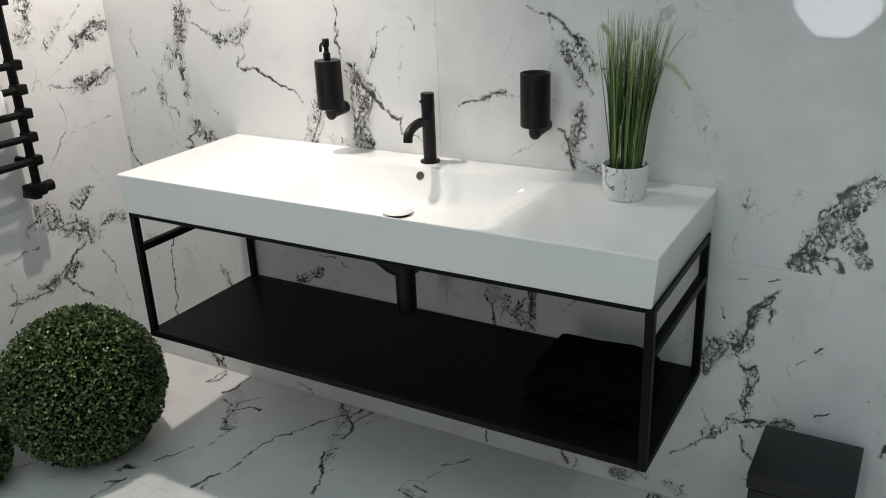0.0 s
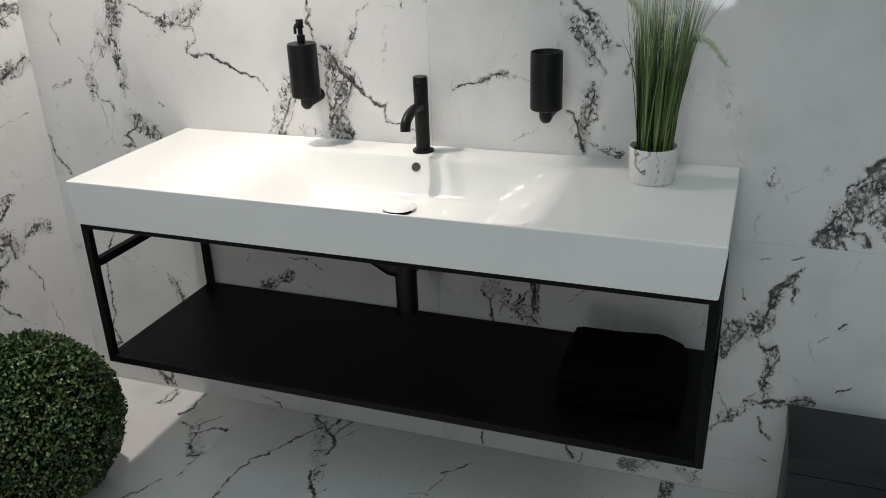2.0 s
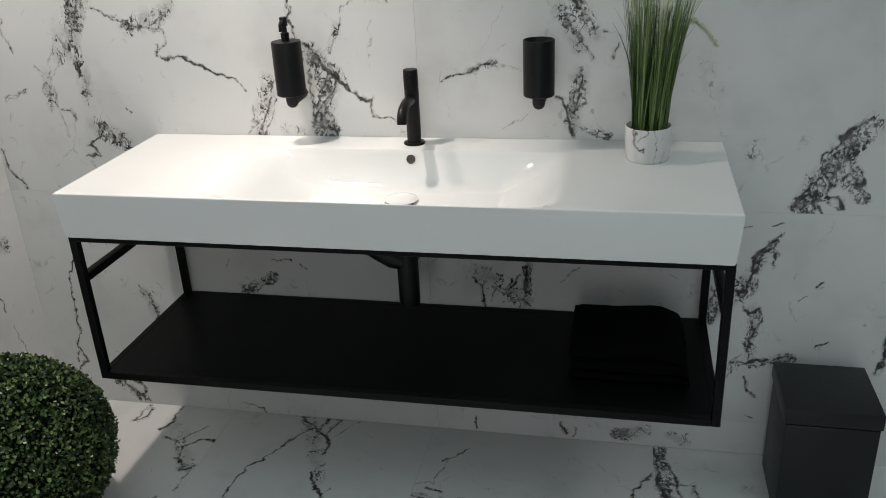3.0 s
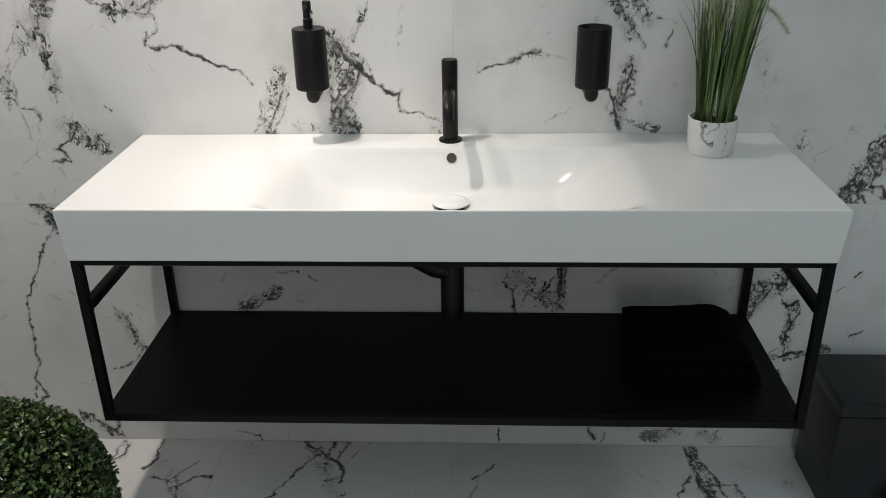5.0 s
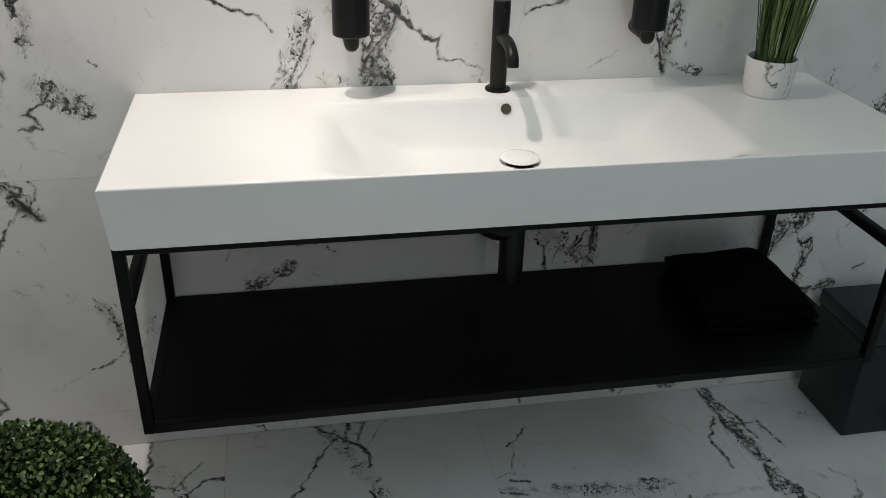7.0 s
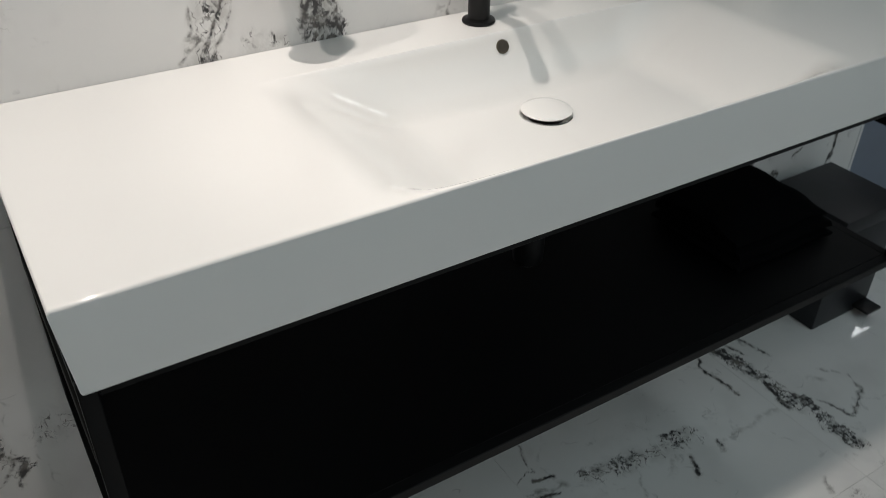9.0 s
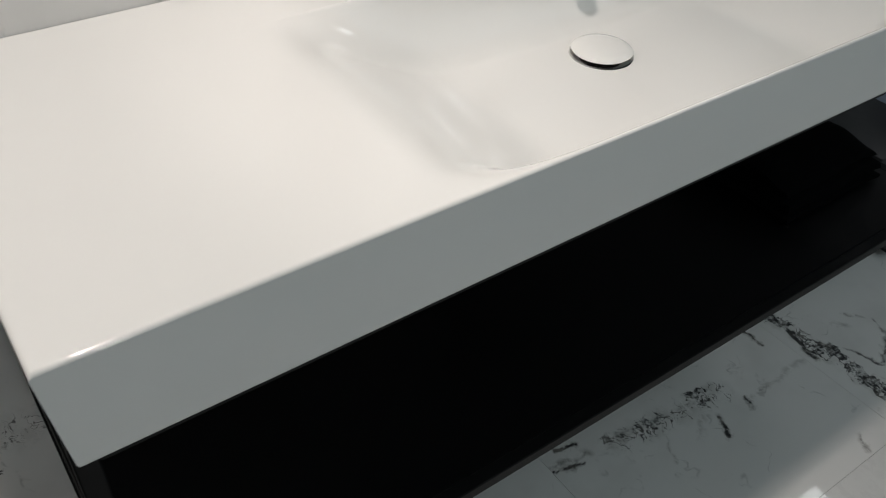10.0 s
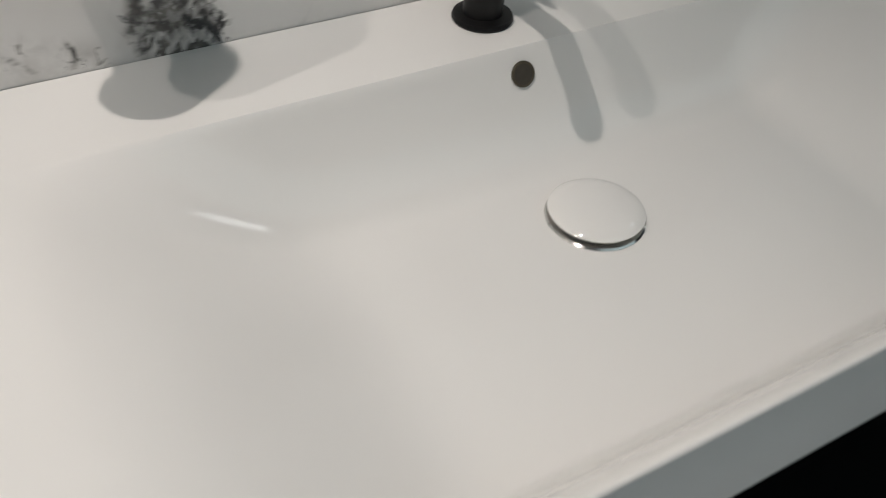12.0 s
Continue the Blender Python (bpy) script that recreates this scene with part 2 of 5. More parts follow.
def box(bm, x0, x1, y0, y1, z0, z1, bevel=0.0, seg=2):
    made = bmesh.ops.create_cube(bm, size=1, matrix=Matrix.Translation(((x0 + x1) / 2, (y0 + y1) / 2, (z0 + z1) / 2)) @ Matrix.Diagonal((x1 - x0, y1 - y0, z1 - z0, 1)))
    if bevel:
        edges = list({e for v in made["verts"] for e in v.link_edges})
        bmesh.ops.bevel(bm, geom=edges, offset=bevel, segments=seg, profile=0.5, affect="EDGES")
    return bm


def a_box(x0, x1, y0, y1, z0, z1, bevel=0.0, seg=2):
    return box(bmesh.new(), x0, x1, y0, y1, z0, z1, bevel, seg)


def tube(bm, points, radius, sides=16, caps=True):
    """A round tube along points; radius is one number or one a point."""
    pts = [Vector(p) for p in points]
    radii = radius if isinstance(radius, (list, tuple)) else [radius] * len(pts)
    rings = []
    side = None
    for i, p in enumerate(pts):
        d = (pts[min(i + 1, len(pts) - 1)] - pts[max(i - 1, 0)]).normalized()
        if side is None:
            side = d.orthogonal().normalized()
        side = (side - d * side.dot(d)).normalized()
        other = d.cross(side)
        rings.append([bm.verts.new(p + radii[i] * (math.cos(a) * side + math.sin(a) * other)) for a in (2 * math.pi * k / sides for k in range(sides))])
    for r, s in zip(rings, rings[1:]):
        for k in range(sides):
            bm.faces.new((r[k], r[(k + 1) % sides], s[(k + 1) % sides], s[k]))
    if caps:
        bm.faces.new(rings[0][::-1])
        bm.faces.new(rings[-1])
    return bm


def lathe(bm, at, profile, sides=40, close=True):
    """A turned body round the upright through at; profile: (radius, height) from below to above."""
    rings = []
    for r, z in profile:
        if r <= 1e-6:
            rings.append([bm.verts.new((at[0], at[1], at[2] + z))])
        else:
            rings.append([bm.verts.new((at[0] + r * math.cos(2 * math.pi * k / sides), at[1] + r * math.sin(2 * math.pi * k / sides), at[2] + z)) for k in range(sides)])
    for a, b in zip(rings, rings[1:]):
        for k in range(sides):
            j = (k + 1) % sides
            if len(a) == 1 and len(b) == 1:
                continue
            if len(a) == 1:
                bm.faces.new((a[0], b[j], b[k]))
            elif len(b) == 1:
                bm.faces.new((a[k], a[j], b[0]))
            else:
                bm.faces.new((a[k], a[j], b[j], b[k]))
    return bm


def smoothstep(a, b, x):
    t = min(1.0, max(0.0, (x - a) / (b - a)))
    return t * t * (3 - 2 * t)


# ---- the veins of the tiles: places in metres, widths in millimetres ----
vein("upper_b", 1.561, 0.681, 1.571, 0.707, 5.58, 2.4)
vein("upper_b", 1.571, 0.707, 1.582, 0.729, 5.58, 2.4)
vein("upper_b", 1.582, 0.729, 1.598, 0.757, 5.58, 2.4)
vein("upper_b", 1.598, 0.757, 1.616, 0.775, 5.58, 2.4)
vein("upper_b", 1.616, 0.775, 1.613, 0.795, 4.96, 2.4)
vein("upper_b", 1.613, 0.795, 1.615, 0.813, 4.96, 2.4)
vein("upper_b", 1.615, 0.813, 1.63, 0.829, 4.96, 2.4)
vein("upper_b", 1.63, 0.829, 1.648, 0.849, 4.96, 2.4)
vein("upper_b", 1.648, 0.849, 1.657, 0.867, 9.6, 2.4)
vein("upper_b", 1.657, 0.867, 1.669, 0.878, 9.6, 2.4)
vein("upper_b", 1.669, 0.878, 1.686, 0.892, 9.6, 2.4)
vein("upper_b", 1.658, 0.863, 1.667, 0.847, 9.6, 2.4)
vein("upper_b", 1.667, 0.847, 1.674, 0.83, 9.6, 2.4)
vein("upper_b", 1.634, 0.835, 1.641, 0.828, 5.58, 2.28)
vein("upper_b", 1.641, 0.828, 1.661, 0.838, 5.58, 2.28)
vein("upper_b", 1.641, 0.828, 1.644, 0.804, 5.58, 2.28)
vein("upper_b", 1.644, 0.804, 1.649, 0.78, 5.58, 2.28)
vein("upper_b", 1.651, 0.822, 1.656, 0.801, 9.6, 2.4)
vein("upper_b", 1.661, 0.834, 1.663, 0.807, 4.96, 2.28)
vein("upper_b", 1.663, 0.807, 1.668, 0.783, 4.96, 2.28)
vein("upper_b", 1.67, 0.828, 1.677, 0.804, 5.58, 2.28)
vein("upper_b", 1.677, 0.804, 1.667, 0.778, 5.58, 2.28)
vein("upper_b", 1.667, 0.778, 1.657, 0.759, 5.58, 2.28)
vein("upper_b", 1.679, 0.836, 1.68, 0.86, 5.58, 2.28)
vein("upper_b", 1.682, 0.785, 1.669, 0.776, 6.5, 2.28)
vein("upper_b", 1.685, 0.783, 1.694, 0.762, 7.4, 2.4)
vein("upper_b", 1.694, 0.762, 1.704, 0.749, 7.4, 2.4)
vein("upper_b", 1.675, 0.757, 1.688, 0.749, 6.95, 2.4)
vein("upper_b", 1.688, 0.749, 1.699, 0.728, 6.95, 2.4)
vein("upper_b", 1.699, 0.728, 1.711, 0.715, 6.95, 2.4)
vein("upper_b", 1.667, 0.743, 1.678, 0.757, 4.96, 2.09)
vein("upper_b", 1.618, 0.791, 1.627, 0.774, 4.96, 2.28)
vein("upper_b", 1.627, 0.774, 1.637, 0.763, 4.96, 2.28)
vein("upper_b", 1.637, 0.763, 1.636, 0.738, 4.96, 2.28)
vein("upper_b", 1.62, 0.791, 1.641, 0.779, 3.72, 1.9)
vein("upper_b", 1.605, 0.761, 1.614, 0.742, 6.5, 2.28)
vein("upper_b", 1.614, 0.742, 1.613, 0.714, 6.5, 2.28)
vein("upper_b", 1.613, 0.76, 1.628, 0.747, 4.96, 2.09)
vein("upper_b", 1.591, 0.746, 1.597, 0.732, 4.96, 2.09)
vein("upper_b", 1.597, 0.732, 1.585, 0.722, 4.96, 2.09)
vein("upper_b", 1.598, 0.729, 1.607, 0.71, 5.58, 2.28)
vein("upper_b", 1.607, 0.71, 1.618, 0.694, 5.58, 2.28)
vein("upper_b", 1.583, 0.722, 1.583, 0.703, 4.34, 2.09)
vein("upper_b", 1.583, 0.703, 1.576, 0.686, 4.34, 2.09)
vein("upper_b", 1.57, 0.699, 1.581, 0.682, 5.58, 2.28)
vein("upper_b", 1.581, 0.682, 1.597, 0.682, 5.58, 2.28)
vein("upper_b", 1.588, 0.699, 1.597, 0.685, 5.58, 2.28)
vein("upper_b", 1.597, 0.685, 1.614, 0.685, 5.58, 2.28)
vein("upper_b", 1.613, 0.709, 1.63, 0.714, 4.96, 2.09)
vein("upper_b", 1.63, 0.714, 1.647, 0.722, 4.96, 2.09)
vein("upper_b", 1.623, 0.702, 1.635, 0.678, 4.34, 1.9)
vein("upper_b", 1.644, 0.721, 1.657, 0.711, 5.58, 2.28)
vein("upper_b", 1.657, 0.711, 1.669, 0.697, 5.58, 2.28)
vein("upper_b", 1.639, 0.71, 1.663, 0.694, 3.72, 1.9)
vein("upper_b", 1.627, 0.742, 1.641, 0.718, 4.34, 1.9)
streak("upper_b", 62, 1.0, (1.585, 0.690), (1.630, 0.785), (1.705, 0.885), net=1.0)
streak("upper_b", 40, 0.9, (1.655, 0.830), (1.665, 0.770), (1.705, 0.715), net=1.0)
vein("mid_b", 1.545, 0.622, 1.52, 0.594, 5.58, 1.68)
vein("mid_b", 1.52, 0.594, 1.491, 0.559, 5.58, 1.68)
vein("mid_b", 1.491, 0.559, 1.491, 0.527, 5.58, 1.68)
vein("mid_b", 1.524, 0.605, 1.509, 0.569, 5.58, 1.56)
vein("mid_b", 1.509, 0.569, 1.499, 0.539, 5.58, 1.56)
vein("mid_b", 1.499, 0.539, 1.482, 0.498, 5.58, 1.56)
vein("mid_b", 1.482, 0.498, 1.468, 0.459, 5.58, 1.56)
vein("mid_b", 1.414, 0.481, 1.399, 0.442, 4.34, 1.32)
vein("mid_b", 1.399, 0.442, 1.396, 0.389, 4.34, 1.32)
vein("mid_b", 1.42, 0.486, 1.437, 0.457, 4.96, 1.44)
vein("mid_b", 1.437, 0.457, 1.419, 0.416, 4.96, 1.44)
vein("mid_b", 1.419, 0.416, 1.402, 0.379, 4.96, 1.44)
vein("mid_b", 1.454, 0.474, 1.443, 0.429, 4.34, 1.32)
vein("mid_b", 1.443, 0.429, 1.426, 0.409, 4.34, 1.32)
vein("mid_b", 1.408, 0.476, 1.416, 0.453, 3.72, 1.2)
vein("mid_b", 1.416, 0.453, 1.434, 0.445, 3.72, 1.2)
vein("mid_b", 1.48, 0.429, 1.491, 0.405, 5.58, 1.8)
vein("mid_b", 1.491, 0.405, 1.51, 0.428, 5.58, 1.8)
vein("mid_b", 1.51, 0.428, 1.523, 0.401, 5.58, 1.8)
vein("mid_b", 1.523, 0.401, 1.513, 0.362, 5.58, 1.8)
vein("mid_b", 1.513, 0.362, 1.507, 0.304, 5.58, 1.8)
vein("mid_b", 1.503, 0.386, 1.508, 0.361, 5.89, 1.8)
vein("mid_b", 1.539, 0.577, 1.539, 0.543, 4.96, 1.32)
vein("mid_b", 1.43, 0.573, 1.44, 0.536, 3.1, 1.08)
vein("mid_b", 1.64, 0.489, 1.652, 0.502, 4.34, 1.32)
vein("mid_b", 1.602, 0.45, 1.62, 0.463, 2.48, 1.08)
vein("mid_b", 1.454, 0.641, 1.483, 0.644, 2.48, 0.96)
vein("mid_b", 1.523, 0.645, 1.55, 0.652, 3.1, 0.96)
vein("mid_b", 1.757, 0.395, 1.751, 0.401, 3.72, 0.96)
vein("mid_b", 1.648, 0.331, 1.681, 0.351, 3.1, 1.2)
vein("mid_b", 1.504, 0.267, 1.541, 0.291, 4.34, 1.32)
vein("mid_b", 1.541, 0.291, 1.586, 0.303, 4.34, 1.32)
vein("mid_b", 1.586, 0.303, 1.605, 0.295, 4.34, 1.32)
vein("mid_b", 1.535, 0.283, 1.569, 0.287, 4.34, 1.2)
vein("mid_b", 1.8, 0.27, 1.81, 0.38, 8.6, 1.15)
vein("floor_1_0", 0.297, 0.002, 0.339, -0.034, 7.8, 1)
vein("floor_1_0", 0.339, -0.034, 0.365, -0.069, 7.8, 1)
vein("floor_1_0", 0.365, -0.069, 0.399, -0.086, 7.8, 1)
vein("floor_1_0", 0.399, -0.086, 0.414, -0.117, 7.8, 1)
vein("floor_1_0", 0.414, -0.117, 0.412, -0.156, 7.8, 1)
vein("floor_1_0", 0.29, -0.001, 0.333, 0.003, 6.9, 1)
vein("floor_1_0", 0.362, -0.064, 0.375, -0.02, 7.8, 1)
vein("floor_1_0", 0.375, -0.02, 0.378, 0.014, 7.8, 1)
vein("floor_1_0", 0.393, -0.076, 0.403, -0.041, 6, 0.82)
vein("floor_1_0", 0.403, -0.041, 0.423, 0.012, 6, 0.82)
vein("floor_1_0", 0.375, 0.013, 0.422, -0.014, 6.9, 0.82)
vein("floor_1_0", 0.422, -0.095, 0.437, -0.046, 5.2, 0.55)
vein("floor_1_0", 0.437, -0.046, 0.469, -0.002, 5.2, 0.55)
vein("floor_1_0", 0.338, -0.054, 0.299, -0.132, 3.9, 1)
vein("floor_1_0", 0.299, -0.132, 0.263, -0.195, 3.9, 1)
vein("floor_1_0", 0.263, -0.195, 0.231, -0.243, 3.9, 1)
vein("floor_1_0", 0.231, -0.243, 0.224, -0.303, 3.9, 1)
vein("floor_1_0", 0.224, -0.303, 0.226, -0.368, 3.9, 1)
vein("floor_1_0", 0.226, -0.368, 0.221, -0.428, 3.9, 1)
vein("floor_1_0", 0.208, -0.454, 0.191, -0.491, 4.3, 1)
vein("floor_1_0", 0.191, -0.491, 0.184, -0.537, 4.3, 1)
vein("floor_1_0", 0.199, -0.493, 0.212, -0.531, 3.5, 0.82)
vein("floor_1_0", 0.412, -0.156, 0.409, -0.206, 2.6, 0.63)
vein("floor_1_0", 0.409, -0.206, 0.411, -0.239, 2.6, 0.63)
vein("floor_1_0", 0.408, -0.245, 0.433, -0.289, 6, 1)
vein("floor_1_0", 0.433, -0.289, 0.462, -0.33, 6, 1)
vein("floor_1_0", 0.46, -0.331, 0.478, -0.373, 5.2, 1)
vein("floor_1_0", 0.478, -0.373, 0.498, -0.409, 5.2, 1)
vein("floor_1_0", 0.461, -0.32, 0.484, -0.295, 4.3, 0.73)
vein("floor_1_0", 0.487, -0.413, 0.493, -0.392, 6.9, 0.92)
vein("floor_1_0", 0.33, -0.03, 0.44, -0.26, 64.8, 0.29)
vein("floor_0_0", 0.019, -0.244, 0.015, -0.214, 6, 0.92)
vein("floor_0_0", 0.015, -0.214, 0.024, -0.172, 6, 0.92)
vein("floor_0_0", 0.024, -0.172, 0.049, -0.149, 6, 0.92)
vein("floor_0_0", 0.049, -0.149, 0.089, -0.146, 6, 0.92)
vein("floor_0_0", 0.011, -0.209, -0.014, -0.168, 6.9, 0.73)
vein("floor_0_0", -0.014, -0.168, -0.057, -0.158, 6.9, 0.73)
vein("floor_0_0", -0.01, -0.172, 0.008, -0.125, 5.2, 0.82)
vein("floor_0_0", 0.008, -0.125, 0.045, -0.084, 5.2, 0.82)
vein("floor_0_0", 0.012, -0.241, 0.057, -0.259, 7.8, 1)
vein("floor_0_0", 0.057, -0.259, 0.055, -0.278, 7.8, 1)
vein("floor_0_0", 0.055, -0.278, 0.083, -0.261, 7.8, 1)
vein("floor_0_0", 0.083, -0.267, 0.078, -0.31, 4.3, 0.73)
vein("floor_0_0", 0.078, -0.31, 0.08, -0.367, 4.3, 0.73)
vein("floor_0_0", -0.077, 0.011, -0.074, -0.032, 6, 0.92)
vein("floor_0_0", -0.074, -0.032, -0.074, -0.089, 6, 0.92)
vein("floor_0_0", -0.074, -0.089, -0.089, -0.13, 6, 0.92)
vein("floor_0_0", -0.169, -0.017, -0.158, -0.065, 7.8, 0.92)
vein("floor_0_0", -0.158, -0.065, -0.19, -0.092, 7.8, 0.92)
vein("floor_0_0", -0.188, -0.084, -0.19, -0.04, 6.9, 0.82)
vein("floor_0_0", -0.19, -0.04, -0.179, -0.006, 6.9, 0.82)
vein("floor_0_0", 0.048, -0.385, 0.028, -0.427, 4.3, 0.92)
vein("floor_0_0", 0.028, -0.427, 0.008, -0.467, 4.3, 0.92)
vein("floor_0_0", 0.008, -0.467, -0.007, -0.495, 4.3, 0.92)
vein("floor_0_0", -0.064, -0.57, -0.065, -0.544, 12.1, 1)
vein("floor_0_0", -0.065, -0.544, -0.037, -0.543, 12.1, 1)
vein("floor_0_0", -0.04, -0.1, 0.06, -0.26, 64.8, 0.29)
vein("floor_0_1", -0.054, -0.63, -0.033, -0.612, 6.9, 1)
vein("floor_0_1", -0.033, -0.612, -0.015, -0.59, 6.9, 1)
vein("floor_0_1", -0.04, -0.69, -0.02, -0.6, 8.6, 0.74)
vein("floor_0_1", -0.36, -0.74, -0.32, -0.66, 8.6, 0.66)
vein("floor_2_0", 0.666, -0.255, 0.739, -0.227, 2.6, 0.82)
vein("floor_2_0", 0.741, -0.231, 0.752, -0.171, 4.3, 0.82)
vein("floor_2_0", 0.747, -0.147, 0.774, -0.114, 3.5, 1)
vein("floor_2_0", 0.774, -0.114, 0.806, -0.082, 3.5, 1)
vein("floor_2_0", 0.69, -0.287, 0.722, -0.298, 5.2, 1)
vein("floor_2_0", 0.722, -0.298, 0.752, -0.3, 5.2, 1)
vein("floor_2_0", 0.735, -0.254, 0.762, -0.267, 6, 1)
vein("floor_2_0", 1.282, -0.12, 1.239, -0.201, 6, 1)
vein("floor_2_0", 1.239, -0.201, 1.249, -0.301, 6, 1)
vein("floor_2_0", 0.82, -0.3, 1.08, -0.33, 64.8, 0.33)
vein("floor_2_0", 0.7, -0.28, 0.77, -0.29, 13, 0.59)
vein("floor_2_0", 0.81, -0.3, 1.07, -0.32, 15.1, 0.41)
vein("floor_2_0", 0.76, -0.14, 0.74, -0.23, 8.6, 0.41)
vein("floor_2_0", 1.14, -0.09, 1.26, -0.22, 7.6, 0.33)
vein("floor_2_0", 1.03, -0.37, 1.01, -0.41, 8.6, 0.83)
vein("floor_2_0", 0.84, -0.29, 0.95, -0.31, 15.1, 0.59)
vein("floor_2_0", 1.01, -0.3, 1.08, -0.31, 21.6, 0.5)
vein("floor_2_0", 1.11, -0.36, 1.1, -0.39, 8.6, 0.83)
vein("floor_2_0", 1.12, -0.37, 1.28, -0.37, 17.3, 0.33)
vein("floor_2_0", 0.93, -0.32, 0.88, -0.39, 9.7, 0.41)
vein("floor_2_0", 0.96, -0.38, 1.02, -0.34, 15.1, 0.33)
vein("floor_2_0", 1.22, -0.54, 1.2, -0.57, 8.6, 0.59)
vein("floor_3_0", 1.286, -0.01, 1.299, -0.059, 8.8, 1.76)
vein("floor_3_0", 1.299, -0.059, 1.3, -0.162, 8.8, 1.76)
vein("floor_3_0", 1.3, -0.162, 1.332, -0.244, 8.8, 1.76)
vein("floor_3_0", 1.332, -0.244, 1.312, -0.378, 8.8, 1.76)
vein("floor_3_0", 1.294, -0.035, 1.336, -0.109, 6.4, 1.43)
vein("floor_3_0", 1.336, -0.109, 1.357, -0.206, 6.4, 1.43)
streak("floor_3_0", 50, 0.9, (1.305, -0.02), (1.330, -0.30), (1.350, -0.52), net=0.8)
vein("floor_3_0", 1.3, -0.01, 1.32, -0.23, 22, 1)
vein("floor_3_0", 1.31, -0.23, 1.35, -0.36, 22, 1)
vein("floor_3_0", 1.31, -0.15, 1.38, -0.15, 7, 0.8)
vein("floor_3_0", 1.38, -0.15, 1.41, -0.24, 7, 0.8)
vein("floor_3_0", 1.36, -0.37, 1.34, -0.45, 22, 0.9)
vein("floor_3_0", 1.34, -0.45, 1.35, -0.53, 22, 0.9)
vein("floor_3_0", 1.38, -0.39, 1.41, -0.46, 7, 0.7)
vein("floor_3_0", 1.51, -0.37, 1.49, -0.42, 8, 0.7)
vein("floor_3_0", 1.49, -0.42, 1.41, -0.46, 8, 0.7)
vein("floor_3_0", 1.42, -0.34, 1.45, -0.36, 18, 0.4)
vein("floor_3_0", 1.47, -0.33, 1.5, -0.36, 8, 0.5)
streak("upper_a", 5, 1, (0.045, 1.070), (0.043, 1.042), (0.057, 1.034), (0.094, 1.042), (0.128, 1.030), (0.165, 1.009))
streak("upper_a", 4, 1, (0.165, 1.009), (0.198, 0.995), (0.237, 0.982), (0.264, 0.962))
streak("upper_a", 5, 0.8, (-0.099, 1.154), (-0.081, 1.140), (-0.054, 1.145))
streak("upper_a", 5, 0.8, (-0.050, 1.119), (-0.015, 1.112), (0.017, 1.116), (0.044, 1.125), (0.073, 1.143), (0.092, 1.160))
streak("upper_a", 5, 0.7, (0.021, 1.112), (0.035, 1.102), (0.065, 1.099), (0.064, 1.070), (0.040, 1.042))
streak("upper_a", 6, 0.6, (-0.150, 1.183), (-0.169, 1.146), (-0.197, 1.100), (-0.217, 1.062), (-0.261, 1.000))
streak("upper_a", 5, 0.6, (-0.134, 1.182), (-0.158, 1.128), (-0.190, 1.062))
streak("upper_a", 7, 0.85, (-0.190, 1.062), (-0.188, 1.004), (-0.174, 0.975), (-0.165, 0.950))
streak("upper_a", 5, 0.6, (-0.308, 1.010), (-0.284, 0.995), (-0.276, 0.965), (-0.280, 0.925), (-0.291, 0.905))
streak("upper_a", 3.5, 0.8, (-0.422, 0.926), (-0.385, 0.934), (-0.344, 0.960))
streak("upper_a", 3, 0.5, (-0.127, 0.965), (-0.144, 0.916), (-0.159, 0.865))
streak("upper_a", 6, 0.9, (-0.158, 0.855), (-0.126, 0.850), (-0.126, 0.824))
streak("upper_a", 5, 0.8, (-0.102, 0.835), (-0.082, 0.825))
streak("upper_a", 7, 0.9, (-0.154, 0.850), (-0.197, 0.808), (-0.180, 0.787), (-0.209, 0.781))
streak("upper_a", 5, 0.8, (-0.258, 0.905), (-0.234, 0.910), (-0.223, 0.885))
streak("upper_a", 4, 0.8, (-0.073, 0.916), (-0.061, 0.896))
streak("upper_a", 3, 0.7, (-0.029, 0.872), (-0.019, 0.865))
streak("upper_a", 6, 0.9, (-0.479, 0.792), (-0.469, 0.743), (-0.443, 0.711), (-0.420, 0.684))
streak("upper_a", 4, 0.5, (-0.223, 0.885), (-0.250, 0.801), (-0.315, 0.747))
streak("upper_a", 4, 0.9, (0.400, 1.173), (0.398, 1.120), (0.408, 1.085))
streak("upper_a", 8, 1, (0.428, 1.067), (0.455, 1.035), (0.472, 1.013), (0.503, 0.990))
streak("upper_a", 6, 1, (0.503, 0.990), (0.525, 0.971), (0.560, 0.939), (0.583, 0.935))
streak("upper_a", 4, 0.9, (0.583, 0.935), (0.590, 0.897), (0.642, 0.893))
streak("upper_a", 5, 0.6, (0.642, 0.893), (0.674, 0.875), (0.667, 0.851))
streak("upper_a", 4.5, 0.75, (0.553, 1.170), (0.525, 1.119), (0.502, 1.075), (0.473, 1.026))
streak("upper_a", 3, 0.5, (0.486, 1.141), (0.511, 1.115))
streak("upper_a", 2.5, 0.55, (0.590, 1.127), (0.585, 1.012))
streak("upper_a", 8, 0.9, (0.503, 0.990), (0.493, 0.957), (0.462, 0.925), (0.444, 0.891), (0.434, 0.848))
streak("upper_a", 6, 0.9, (0.467, 0.925), (0.493, 0.892), (0.488, 0.848))
streak("upper_a", 6, 0.9, (0.435, 1.013), (0.437, 0.957), (0.436, 0.910), (0.455, 0.862))
streak("upper_a", 5, 0.8, (0.485, 0.957), (0.469, 0.901), (0.472, 0.848))
streak("upper_a", 5, 0.8, (0.451, 0.957), (0.462, 0.925))
